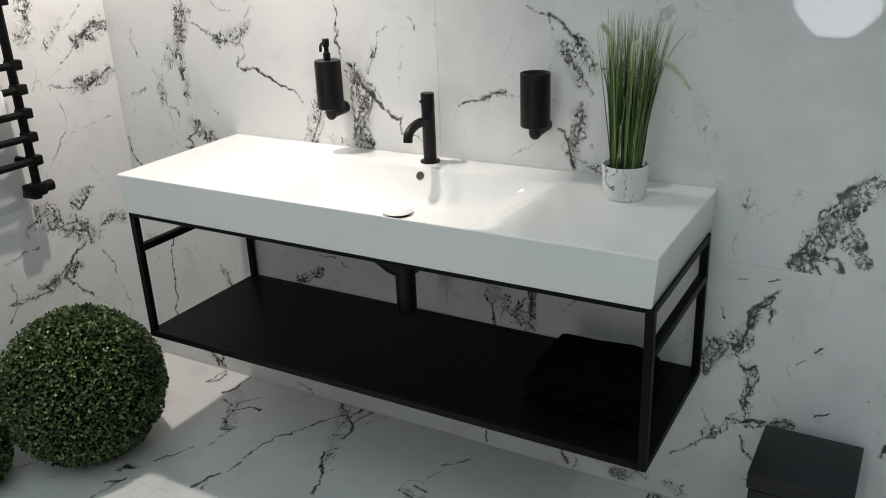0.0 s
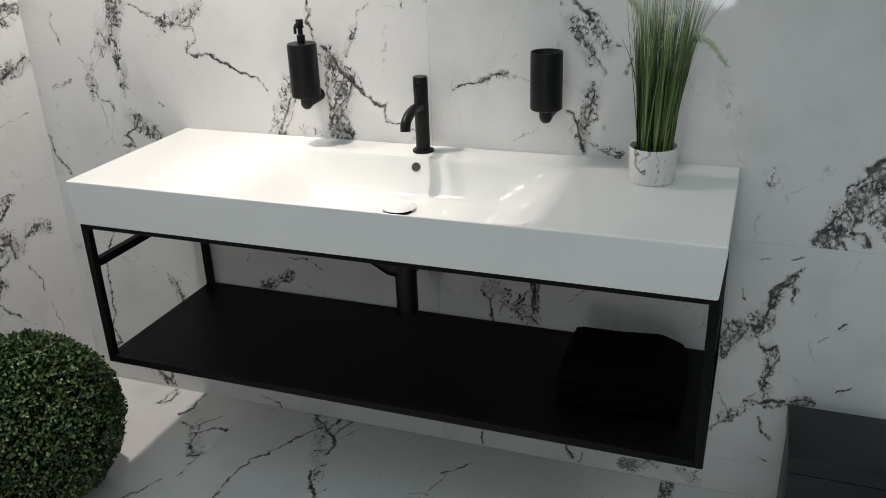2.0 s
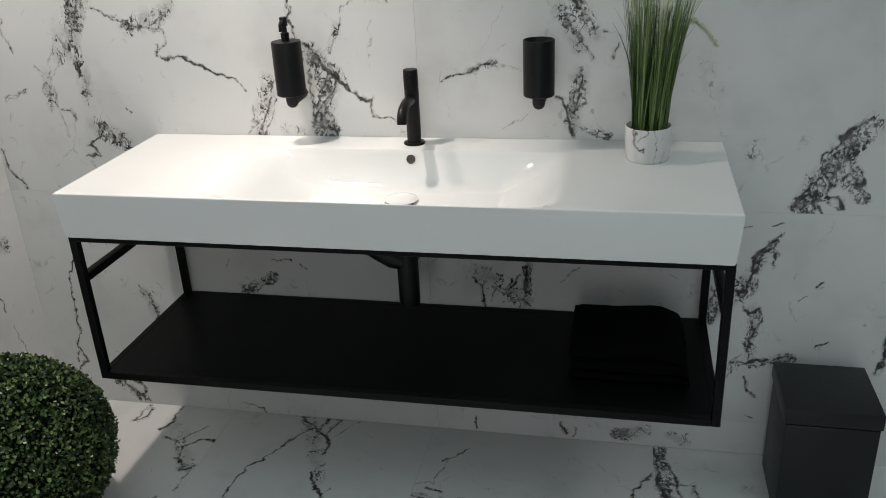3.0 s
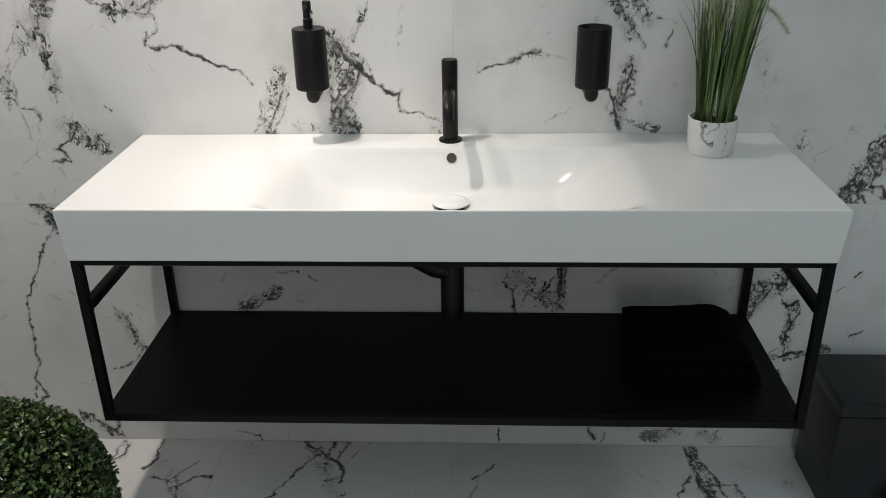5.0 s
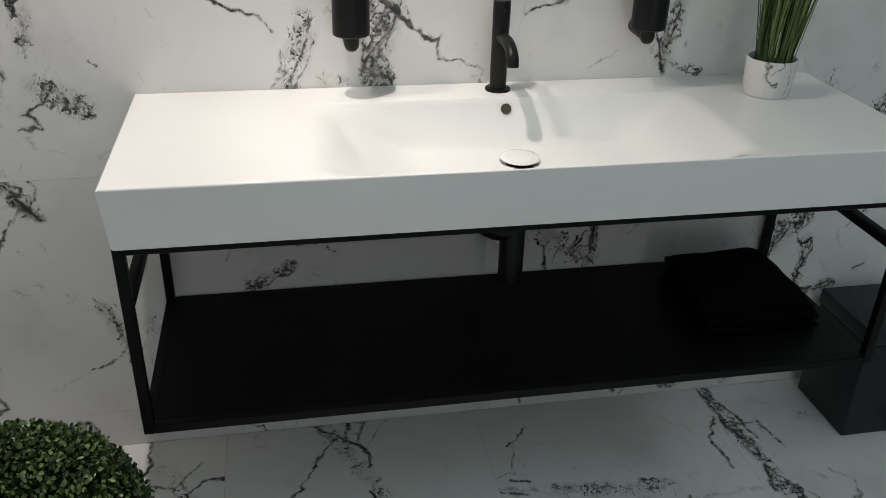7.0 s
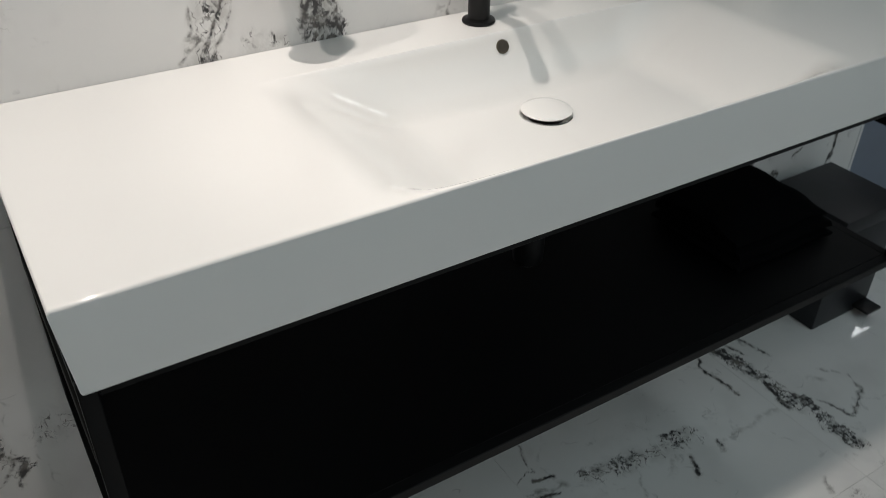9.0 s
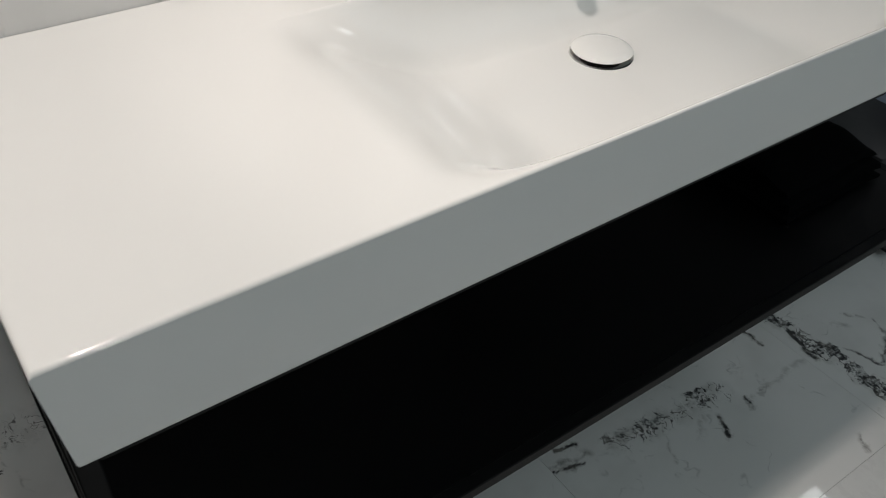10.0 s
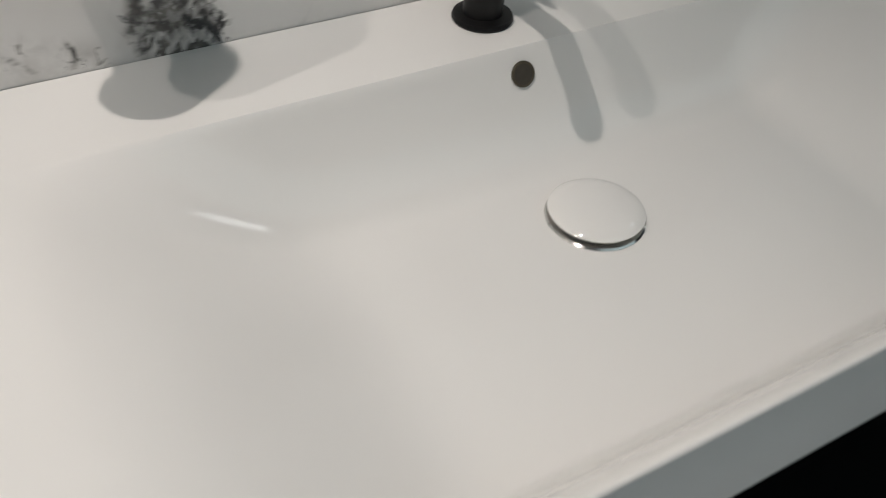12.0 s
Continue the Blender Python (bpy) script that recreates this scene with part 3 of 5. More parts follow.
streak("upper_a", 5, 0.8, (0.452, 0.872), (0.490, 0.868))
streak("upper_a", 5, 0.8, (0.273, 0.919), (0.270, 0.890), (0.287, 0.880), (0.258, 0.852))
streak("upper_a", 5, 0.9, (0.339, 0.980), (0.326, 0.938), (0.299, 0.890), (0.293, 0.849))
streak("upper_a", 5, 0.8, (0.339, 0.948), (0.328, 0.900), (0.305, 0.849))
streak("upper_a", 3, 0.5, (0.308, 0.990), (0.308, 0.957), (0.279, 0.909))
streak("upper_a", 4, 0.9, (0.346, 0.866), (0.362, 0.850))
streak("upper_a", 4, 0.9, (0.389, 0.871), (0.390, 0.848))
streak("upper_a", 3, 0.4, (0.369, 1.004), (0.339, 0.980), (0.318, 0.957))
streak("upper_a", 4, 0.7, (0.267, 0.882), (0.307, 0.875))
streak("upper_a", 6, 0.8, (-0.114, 1.158), (-0.066, 1.138), (-0.018, 1.118), (0.017, 1.114), (0.059, 1.104))
streak("upper_a", 5, 0.7, (-0.034, 1.228), (-0.009, 1.207), (0.032, 1.198))
streak("upper_a", 6, 0.8, (-0.153, 1.226), (-0.150, 1.184), (-0.174, 1.129), (-0.207, 1.061), (-0.184, 1.006))
streak("upper_a", 4, 0.7, (0.052, 1.104), (0.083, 1.168), (0.111, 1.209))
streak("upper_a", 4, 0.85, (0.398, 1.233), (0.406, 1.195), (0.403, 1.107))
streak("upper_a", 4, 0.8, (0.626, 1.190), (0.633, 1.183), (0.641, 1.161))
streak("upper_a", 4, 0.7, (-0.378, 1.145), (-0.382, 1.100), (-0.368, 1.054))
streak("upper_a", 4, 0.8, (-0.423, 0.933), (-0.351, 0.949))
streak("upper_a", 5, 0.6, (-0.247, 1.082), (-0.273, 1.001), (-0.267, 0.919), (-0.252, 0.837))
streak("upper_a", 90, 0.5, (-0.155, 1.183), (-0.217, 1.062))
streak("upper_a", 60, 0.45, (-0.188, 1.072), (-0.170, 0.946))
streak("upper_a", 60, 0.5, (-0.030, 1.117), (0.090, 1.152))
streak("upper_a", 70, 0.45, (-0.173, 0.865), (-0.095, 0.814))
streak("upper_a", 70, 0.45, (0.321, 0.976), (0.293, 0.851))
streak("upper_a", 60, 0.6, (0.442, 1.049), (0.498, 0.994))
streak("upper_a", 80, 0.75, (0.468, 0.976), (0.464, 0.853))
streak("upper_a", 40, 0.4, (0.355, 0.856), (0.395, 0.857))
streak("upper_a", 40, 0.35, (-0.284, 0.995), (-0.283, 0.915))
streak("upper_a", 26, 0.3, (0.510, 1.110), (0.474, 1.031))
streak("upper_b", 5, 0.95, (0.762, 0.981), (0.790, 0.999), (0.831, 1.007))
streak("upper_b", 6, 1, (0.831, 1.007), (0.853, 1.020), (0.880, 1.024))
streak("upper_b", 3, 0.6, (0.831, 1.007), (0.838, 0.968))
streak("upper_b", 3.5, 0.55, (0.880, 1.024), (0.915, 1.016), (0.945, 0.998))
streak("upper_b", 3, 0.5, (0.893, 1.046), (0.911, 1.065))
streak("upper_b", 3, 0.4, (0.908, 1.151), (0.881, 1.093), (0.845, 1.029))
streak("upper_b", 3.5, 0.6, (1.005, 1.162), (1.043, 1.129), (1.064, 1.099), (1.077, 1.070), (1.099, 1.024))
streak("upper_b", 6, 0.9, (1.049, 1.122), (1.064, 1.087), (1.070, 1.079))
streak("upper_b", 6, 0.85, (1.059, 1.161), (1.084, 1.136), (1.101, 1.115), (1.110, 1.091))
streak("upper_b", 4, 0.8, (1.126, 1.095), (1.151, 1.090), (1.163, 1.082))
streak("upper_b", 5, 0.8, (1.161, 1.065), (1.152, 1.049), (1.143, 1.030))
streak("upper_b", 6, 1, (1.027, 0.946), (1.049, 0.924), (1.061, 0.888), (1.063, 0.850))
streak("upper_b", 5, 0.9, (1.082, 1.007), (1.079, 0.977), (1.075, 0.933), (1.067, 0.897))
streak("upper_b", 4, 0.8, (1.070, 0.981), (1.092, 0.959), (1.090, 0.924))
streak("upper_b", 5, 0.95, (1.063, 0.884), (1.094, 0.866), (1.115, 0.862), (1.146, 0.853))
streak("upper_b", 2.5, 0.6, (0.957, 0.910), (0.926, 0.882), (0.885, 0.854))
streak("upper_b", 3, 0.35, (1.346, 1.052), (1.357, 1.011), (1.373, 0.960), (1.391, 0.883))
streak("upper_b", 3, 0.5, (1.319, 0.962), (1.329, 0.958))
streak("upper_b", 2.5, 0.6, (1.400, 1.012), (1.406, 1.007))
streak("upper_b", 3, 0.35, (0.786, 1.115), (0.822, 1.140))
streak("upper_b", 4, 0.5, (1.110, 0.924), (1.133, 0.866))
streak("upper_b", 2.5, 0.6, (0.782, 1.029), (0.788, 0.990))
streak("upper_b", 5, 0.8, (0.949, 1.222), (0.972, 1.206), (0.995, 1.202), (1.005, 1.173))
streak("upper_b", 6, 0.95, (0.993, 1.202), (1.028, 1.190), (1.046, 1.178), (1.065, 1.154), (1.083, 1.134))
streak("upper_b", 5, 0.9, (1.047, 1.128), (1.061, 1.103), (1.089, 1.061), (1.104, 1.032))
streak("upper_b", 3, 0.5, (1.005, 1.173), (1.047, 1.132))
streak("upper_b", 60, 0.4, (1.043, 1.137), (1.068, 1.070))
streak("upper_b", 50, 0.45, (1.067, 1.152), (1.110, 1.087))
streak("upper_b", 55, 0.5, (1.078, 0.994), (1.067, 0.888))
streak("upper_b", 30, 0.4, (1.063, 0.879), (1.141, 0.858))
streak("upper_b", 30, 0.35, (0.817, 1.003), (0.880, 1.022))
streak("upper_b", 60, 0.16, (1.347, 1.035), (1.378, 0.943))
streak("left_up", 12, 0.5, (-0.221, 1.106), (-0.194, 1.140), (-0.166, 1.175))
streak("left_up", 8, 0.95, (-0.011, 1.161), (-0.048, 1.155), (-0.087, 1.137), (-0.113, 1.118))
streak("left_up", 5, 0.7, (-0.113, 1.118), (-0.148, 1.084), (-0.188, 1.057))
streak("left_up", 8, 0.95, (-0.014, 1.022), (-0.047, 1.004), (-0.079, 0.992), (-0.117, 0.981))
streak("left_up", 5, 0.8, (-0.117, 0.981), (-0.160, 0.978), (-0.210, 0.991), (-0.249, 0.995))
streak("left_up", 6, 0.8, (-0.018, 1.005), (-0.045, 0.980), (-0.083, 0.975))
streak("left_up", 4, 0.6, (-0.243, 1.016), (-0.192, 1.041))
streak("left_up", 4, 0.7, (-0.217, 0.963), (-0.213, 0.925), (-0.217, 0.868), (-0.261, 0.808), (-0.280, 0.784))
streak("left_up", 3, 0.7, (-0.047, 0.878), (-0.108, 0.867), (-0.161, 0.855), (-0.210, 0.854))
streak("left_up", 6, 0.6, (-0.274, 1.049), (-0.300, 0.994))
streak("left_up", 8, 0.6, (-0.254, 1.228), (-0.282, 1.189), (-0.297, 1.155))
streak("left_up", 5, 0.5, (-0.292, 1.222), (-0.264, 1.187))
streak("left_up", 5, 0.6, (-0.088, 1.221), (-0.118, 1.180), (-0.157, 1.157))
streak("left_up", 70, 0.5, (-0.012, 1.156), (-0.114, 1.113))
streak("left_up", 70, 0.5, (-0.015, 1.016), (-0.153, 0.977))
streak("left_up", 50, 0.35, (-0.172, 1.176), (-0.228, 1.107))
streak("left_up", 90, 0.4, (-0.272, 1.230), (-0.292, 1.149))
streak("left_low", 8, 0.9, (-0.401, 0.612), (-0.342, 0.641), (-0.341, 0.592), (-0.279, 0.564), (-0.215, 0.536), (-0.203, 0.493))
streak("left_low", 7, 0.9, (-0.258, 0.651), (-0.217, 0.619), (-0.177, 0.664))
streak("left_low", 6, 0.9, (-0.243, 0.596), (-0.232, 0.555))
streak("left_low", 7, 0.8, (-0.154, 0.541), (-0.120, 0.556), (-0.089, 0.559), (-0.080, 0.529))
streak("left_low", 6, 0.8, (-0.370, 0.686), (-0.360, 0.622))
streak("left_low", 5, 0.7, (-0.215, 0.687), (-0.161, 0.671))
streak("left_low", 7, 0.9, (-0.303, 0.579), (-0.240, 0.583), (-0.241, 0.608))
streak("left_low", 7, 0.9, (-0.406, 0.419), (-0.322, 0.432), (-0.280, 0.473), (-0.230, 0.505))
streak("left_low", 6, 0.9, (-0.322, 0.432), (-0.284, 0.368), (-0.239, 0.329))
streak("left_low", 5, 0.9, (-0.524, 0.404), (-0.430, 0.401), (-0.370, 0.404))
streak("left_low", 4, 0.8, (-0.497, 0.474), (-0.497, 0.401), (-0.528, 0.350))
streak("left_low", 5, 0.8, (-0.176, 0.454), (-0.140, 0.411), (-0.140, 0.372))
streak("left_low", 4, 0.8, (-0.114, 0.319), (-0.111, 0.223), (-0.128, 0.180))
streak("left_low", 4, 0.8, (-0.432, 0.548), (-0.387, 0.543))
streak("left_low", 3, 0.6, (-0.239, 0.329), (-0.176, 0.264), (-0.159, 0.183))
streak("left_low", 5, 0.7, (-0.502, 0.532), (-0.433, 0.549))
streak("left_low", 110, 0.55, (-0.357, 0.634), (-0.201, 0.531))
streak("left_low", 60, 0.5, (-0.245, 0.647), (-0.184, 0.666))
streak("left_low", 60, 0.4, (-0.134, 0.561), (-0.077, 0.542))
streak("left_low", 60, 0.5, (-0.398, 0.417), (-0.269, 0.442))
streak("left_low", 40, 0.3, (-0.498, 0.404), (-0.380, 0.410))
streak("mid_a", 4, 0.9, (-0.244, 0.629), (-0.284, 0.555), (-0.332, 0.482), (-0.357, 0.422), (-0.364, 0.360))
streak("mid_a", 4.5, 0.95, (-0.364, 0.360), (-0.366, 0.280), (-0.370, 0.231), (-0.382, 0.190))
streak("mid_a", 5, 0.9, (-0.382, 0.190), (-0.367, 0.139), (-0.394, 0.113), (-0.407, 0.099))
streak("mid_a", 4, 0.8, (-0.382, 0.190), (-0.400, 0.130))
streak("mid_a", 9, 1, (-0.291, 0.677), (-0.262, 0.667), (-0.244, 0.626), (-0.224, 0.598), (-0.215, 0.591))
streak("mid_a", 7, 1, (-0.260, 0.674), (-0.243, 0.667), (-0.254, 0.640), (-0.244, 0.626))
streak("mid_a", 6, 0.9, (-0.222, 0.677), (-0.211, 0.668), (-0.224, 0.633))
streak("mid_a", 2.5, 0.4, (-0.287, 0.541), (-0.267, 0.512))
streak("mid_a", 4, 0.9, (-0.148, 0.399), (-0.126, 0.369), (-0.116, 0.345), (-0.095, 0.305), (-0.085, 0.281))
streak("mid_a", 5, 0.85, (-0.085, 0.281), (-0.103, 0.257), (-0.126, 0.240), (-0.170, 0.224))
streak("mid_a", 3, 0.5, (-0.170, 0.224), (-0.217, 0.190), (-0.264, 0.165))
streak("mid_a", 5, 0.9, (-0.095, 0.305), (-0.076, 0.281), (-0.092, 0.232))
streak("mid_a", 4, 0.8, (-0.104, 0.384), (-0.092, 0.373))
streak("mid_a", 4, 0.7, (0.150, 0.499), (0.135, 0.476))
streak("mid_a", 4, 0.9, (0.269, 0.499), (0.309, 0.507), (0.321, 0.499))
streak("mid_a", 5, 0.9, (0.345, 0.493), (0.362, 0.479))
streak("mid_a", 5, 0.85, (0.277, 0.439), (0.249, 0.424), (0.221, 0.408), (0.180, 0.401), (0.166, 0.393))
streak("mid_a", 4, 0.6, (0.245, 0.447), (0.268, 0.462), (0.273, 0.439))
streak("mid_a", 3, 0.5, (0.358, 0.455), (0.368, 0.393))
streak("mid_a", 50, 0.6, (-0.273, 0.674), (-0.234, 0.612))
streak("mid_a", 40, 0.45, (-0.132, 0.376), (-0.081, 0.265))
streak("mid_a", 40, 0.4, (0.180, 0.401), (0.271, 0.447))
streak("mid_b", 6, 1, (0.814, 0.479), (0.831, 0.456), (0.844, 0.395))
streak("mid_b", 5, 0.8, (0.855, 0.504), (0.838, 0.456))
streak("mid_b", 5, 0.9, (0.865, 0.456), (0.893, 0.426), (0.912, 0.441), (0.930, 0.472), (0.943, 0.487))
streak("mid_b", 7, 1, (0.960, 0.517), (0.957, 0.472), (0.947, 0.426), (0.965, 0.403))
streak("mid_b", 4, 0.8, (0.888, 0.403), (0.928, 0.411))
streak("mid_b", 3.5, 0.7, (1.079, 0.517), (1.062, 0.495), (1.037, 0.472))
streak("mid_b", 5, 0.6, (0.771, 0.471), (0.755, 0.456))
streak("mid_b", 5, 0.7, (0.817, 0.471), (0.851, 0.464), (0.869, 0.501))
streak("mid_b", 5, 0.8, (0.860, 0.411), (0.878, 0.456), (0.913, 0.434))
streak("mid_b", 4, 0.8, (0.911, 0.457), (0.922, 0.403))
streak("mid_b", 5, 0.8, (1.402, 0.489), (1.410, 0.458), (1.399, 0.428), (1.389, 0.405))
streak("mid_b", 5, 0.8, (1.440, 0.477), (1.431, 0.436), (1.419, 0.428))
streak("mid_b", 5, 0.8, (1.474, 0.507), (1.467, 0.459), (1.477, 0.440))
streak("mid_b", 70, 0.6, (0.823, 0.486), (0.947, 0.426))
streak("mid_b", 36, 0.7, (0.957, 0.509), (0.955, 0.411))
streak("mid_b", 80, 0.6, (1.405, 0.428), (1.468, 0.489))
streak("mid_b", 40, 0.4, (1.516, 0.270), (1.593, 0.302))
streak("mid_b", 40, 0.35, (1.500, 0.428), (1.510, 0.302))
streak("mid_b", 6, 0.9, (1.537, 0.606), (1.517, 0.575), (1.495, 0.550), (1.488, 0.506), (1.467, 0.466))
streak("mid_b", 5, 0.9, (1.535, 0.571), (1.544, 0.545))
streak("mid_b", 5, 0.8, (1.422, 0.479), (1.449, 0.455), (1.416, 0.403))
streak("mid_b", 5, 0.8, (1.407, 0.432), (1.438, 0.438), (1.461, 0.457))
streak("mid_b", 4, 0.7, (1.411, 0.294), (1.429, 0.234), (1.454, 0.256), (1.489, 0.296))
streak("mid_b", 5, 0.8, (1.342, 0.137), (1.381, 0.172), (1.425, 0.208), (1.435, 0.251))
streak("mid_b", 60, 0.55, (1.403, 0.401), (1.483, 0.491))
streak("mid_b", 40, 0.4, (1.491, 0.535), (1.532, 0.598))
streak("mid_b", 40, 0.45, (1.418, 0.215), (1.503, 0.284))
streak("mid_b", 5, 0.9, (1.497, 0.235), (1.510, 0.206), (1.532, 0.179))
streak("mid_b", 4, 0.5, (1.598, 0.527), (1.591, 0.511))
streak("mid_b", 4, 0.5, (1.654, 0.488), (1.638, 0.478))
streak("mid_b", 4, 0.7, (1.512, 0.116), (1.539, 0.112))
streak("strip_a", 7, 1, (-0.293, 0.082), (-0.265, 0.078), (-0.237, 0.034), (-0.220, 0.007))
streak("strip_a", 6, 0.9, (-0.237, 0.034), (-0.183, 0.007))
streak("strip_a", 7, 0.95, (-0.229, 0.078), (-0.202, 0.070), (-0.200, 0.039))
streak("strip_a", 4, 0.9, (0.116, 0.026), (0.181, 0.022))
streak("strip_a", 4, 0.9, (0.181, 0.022), (0.181, 0.008))
streak("strip_a", 40, 0.5, (-0.281, 0.069), (-0.204, 0.016))
streak("strip_b", 4, 1, (0.808, 0.048), (0.812, 0.009))
streak("strip_b", 6, 1, (1.043, 0.049), (1.063, 0.018))
streak("strip_b", 5, 0.8, (1.088, 0.036), (1.079, 0.009))
streak("strip_b", 6, 0.8, (1.189, 0.013), (1.207, 0.046), (1.272, 0.049))
streak("strip_b", 5, 0.7, (1.210, 0.019), (1.244, 0.037))
streak("strip_b", 4, 0.8, (1.379, 0.046), (1.365, 0.010))
streak("strip_b", 4, 0.7, (1.342, 0.019), (1.361, 0.010))
streak("strip_b", 50, 0.6, (1.194, 0.028), (1.265, 0.046))
streak("strip_b", 30, 0.35, (1.325, 0.037), (1.379, 0.019))

# ---- the setting ----
WALL_L, WALL_R = -0.48, 1.91
HALL_X, HALL_Y, HALL_Z = 6.5, -10.5, 3.6


def setting(name, bm, material, label, smooth=False):
    return tagged(mesh_object(name, bm, material, smooth), label, "structure", kind="structure")


floor = setting("floor", a_box(-4.0, HALL_X, HALL_Y, 3.0, -0.12, -0.004), M_GROUT, "grey grouted bed under polished marble floor tiles")
wall_back = setting("wall_back", a_box(WALL_L - 0.12, WALL_R - 0.004, 0.009, 0.11, -0.004, HALL_Z), M_GROUT, "wall behind the washbasin clad in large marble tiles")
wall_left = setting("wall_left", a_box(WALL_L - 0.12, WALL_L - 0.009, -2.4, 0.009, -0.004, HALL_Z), M_GROUT, "side wall clad in large marble tiles")
wall_far = setting("wall_hall_front", a_box(-4.0, HALL_X, HALL_Y - 0.1, HALL_Y, -0.004, HALL_Z), M_PLASTER, "plain grey wall of the hall")
wall_side = setting("wall_hall_side", a_box(HALL_X, HALL_X + 0.1, HALL_Y, 3.0, -0.004, HALL_Z), M_PLASTER, "plain grey wall of the hall")
wall_rear = setting("wall_hall_rear", a_box(-4.0, HALL_X, 3.0, 3.1, -0.004, HALL_Z), M_PLASTER, "plain grey wall of the hall")
wall_west = setting("wall_hall_west", a_box(-4.1, -4.0, HALL_Y, 3.0, -0.004, HALL_Z), M_PLASTER, "plain grey wall of the hall")
ceiling = setting("ceiling", a_box(-4.0, HALL_X, HALL_Y, 3.0, HALL_Z, HALL_Z + 0.1), M_CEIL, "dark plain ceiling of the hall")
trim = setting("trim", a_box(WALL_R - 0.004, WALL_R + 0.008, -0.002, 0.11, 0.0, HALL_Z, 0.002, 1), M_TRIM, "white edge strip at the end of the tiled wall")
panel_low = setting("wall_low_panel", a_box(WALL_R + 0.008, 3.4, 0.06, 0.10, 0.0, 0.33), M_SLATE, "low blue-grey panel beside the tiled wall")
panel_cap = setting("trim_low_panel", a_box(WALL_R + 0.008, 3.4, 0.05, 0.11, 0.33, 0.342, 0.002, 1), M_TRIM, "white strip on top of the low panel")



def glow(name, colour, strength):
    m = bpy.data.materials.new(name)
    m.use_nodes = True
    e = m.node_tree.nodes.new("ShaderNodeEmission")
    e.inputs[0].default_value, e.inputs[1].default_value = (*colour, 1), strength
    m.node_tree.links.new(e.outputs[0], m.node_tree.nodes["Material Output"].inputs[0])
    return m


M_BULB = glow("lit_bulb", (1.0, 0.97, 0.92), 260)
M_SIGN = glow("lit_white_panel", (0.91, 0.93, 1.0), 5)


def ring_lamp(x, y, z):
    ob = thing("ring_chandelier", (x, y, z), "round ring chandelier with small lit white bulbs", "chandelier")
    pts = [(x + 0.2 * math.cos(k * math.pi / 12), y + 0.2 * math.sin(k * math.pi / 12), z) for k in range(25)]
    part("ring", tube(bmesh.new(), pts, 0.008, 10, False), M_STEEL, ob)
    part("rod", tube(bmesh.new(), [(x, y, z + 0.012), (x, y, HALL_Z)], 0.006, 10), M_STEEL, ob)
    part("cross_bar", tube(bmesh.new(), [(x - 0.2, y, z + 0.006), (x + 0.2, y, z + 0.006)], 0.006, 10), M_STEEL, ob)
    for k in range(9):
        a = 2 * math.pi * k / 9
        bm = bmesh.new()
        bmesh.ops.create_icosphere(bm, subdivisions=2, radius=0.022)
        bmesh.ops.translate(bm, vec=(x + 0.2 * math.cos(a), y + 0.2 * math.sin(a), z - 0.028), verts=bm.verts[:])
        part("bulb", bm, M_BULB, ob)
    return ob


ring_lamp(1.0, -9.6, 3.42)


def lit_sign(x, y, z):
    ob = thing("lit_panel", (x, y, z), "white lit eight-sided panel far across the hall", "lit panel")
    bm = bmesh.new()
    bmesh.ops.create_cone(bm, cap_ends=True, segments=8, radius1=0.4, radius2=0.4, depth=0.05, matrix=Matrix.Translation((x, y, z)) @ Matrix.Rotation(radians(90), 4, "X") @ Matrix.Rotation(radians(22.5), 4, "Z"))
    part("diffuser", bm, M_SIGN, ob, smooth=False)
    bm = bmesh.new()
    tube(bm, [(x, y - 0.03, z - 0.36), (x, y - 0.03, 0.0)], 0.03, 12)
    part("stand", bm, M_STEEL, ob)
    return ob


lit_sign(0.90, -7.0, 0.56)
M_LED = glow("lit_ceiling_panel", (0.95, 0.98, 1.0), 6)


def ceiling_light(x0, x1, y0, y1, label):
    ob = thing("ceiling_light", ((x0 + x1) / 2, (y0 + y1) / 2, HALL_Z), label, "ceiling light", "hall ceiling lights")
    bm = a_box(x0 - 0.015, x1 + 0.015, y0 - 0.015, y1 + 0.015, HALL_Z - 0.035, HALL_Z, 0.003, 1)
    part("housing", bm, M_TRIM, ob, "white metal housing")
    part("diffuser", a_box(x0, x1, y0, y1, HALL_Z - 0.045, HALL_Z - 0.036), M_LED, ob, "lit white diffuser")
    return ob


ceiling_light(3.48, 4.08, -0.33, 0.27, "square white lit panel on the dark hall ceiling")
ceiling_light(5.60, 6.40, 1.86, 1.98, "narrow white lit strip on the dark hall ceiling")


def wall_lamp(x, z):
    ob = thing("wall_spotlight", (x, HALL_Y, z), "small black twin spotlight on the far hall wall", "wall lamp")
    part("base", a_box(x - 0.03, x + 0.03, HALL_Y, HALL_Y + 0.05, z - 0.12, z + 0.12, 0.004, 1), M_STEEL, ob)
    for dz in (-0.07, 0.07):
        bm = bmesh.new()
        bmesh.ops.create_icosphere(bm, subdivisions=2, radius=0.03)
        bmesh.ops.translate(bm, vec=(x, HALL_Y + 0.085, z + dz), verts=bm.verts[:])
        part("bulb", bm, M_BULB, ob)
    return ob


wall_lamp(1.13, 1.55)

# ---- the washbasin on its frame ----
W, D, TOP, H = 1.4, 0.445, 0.845, 0.102


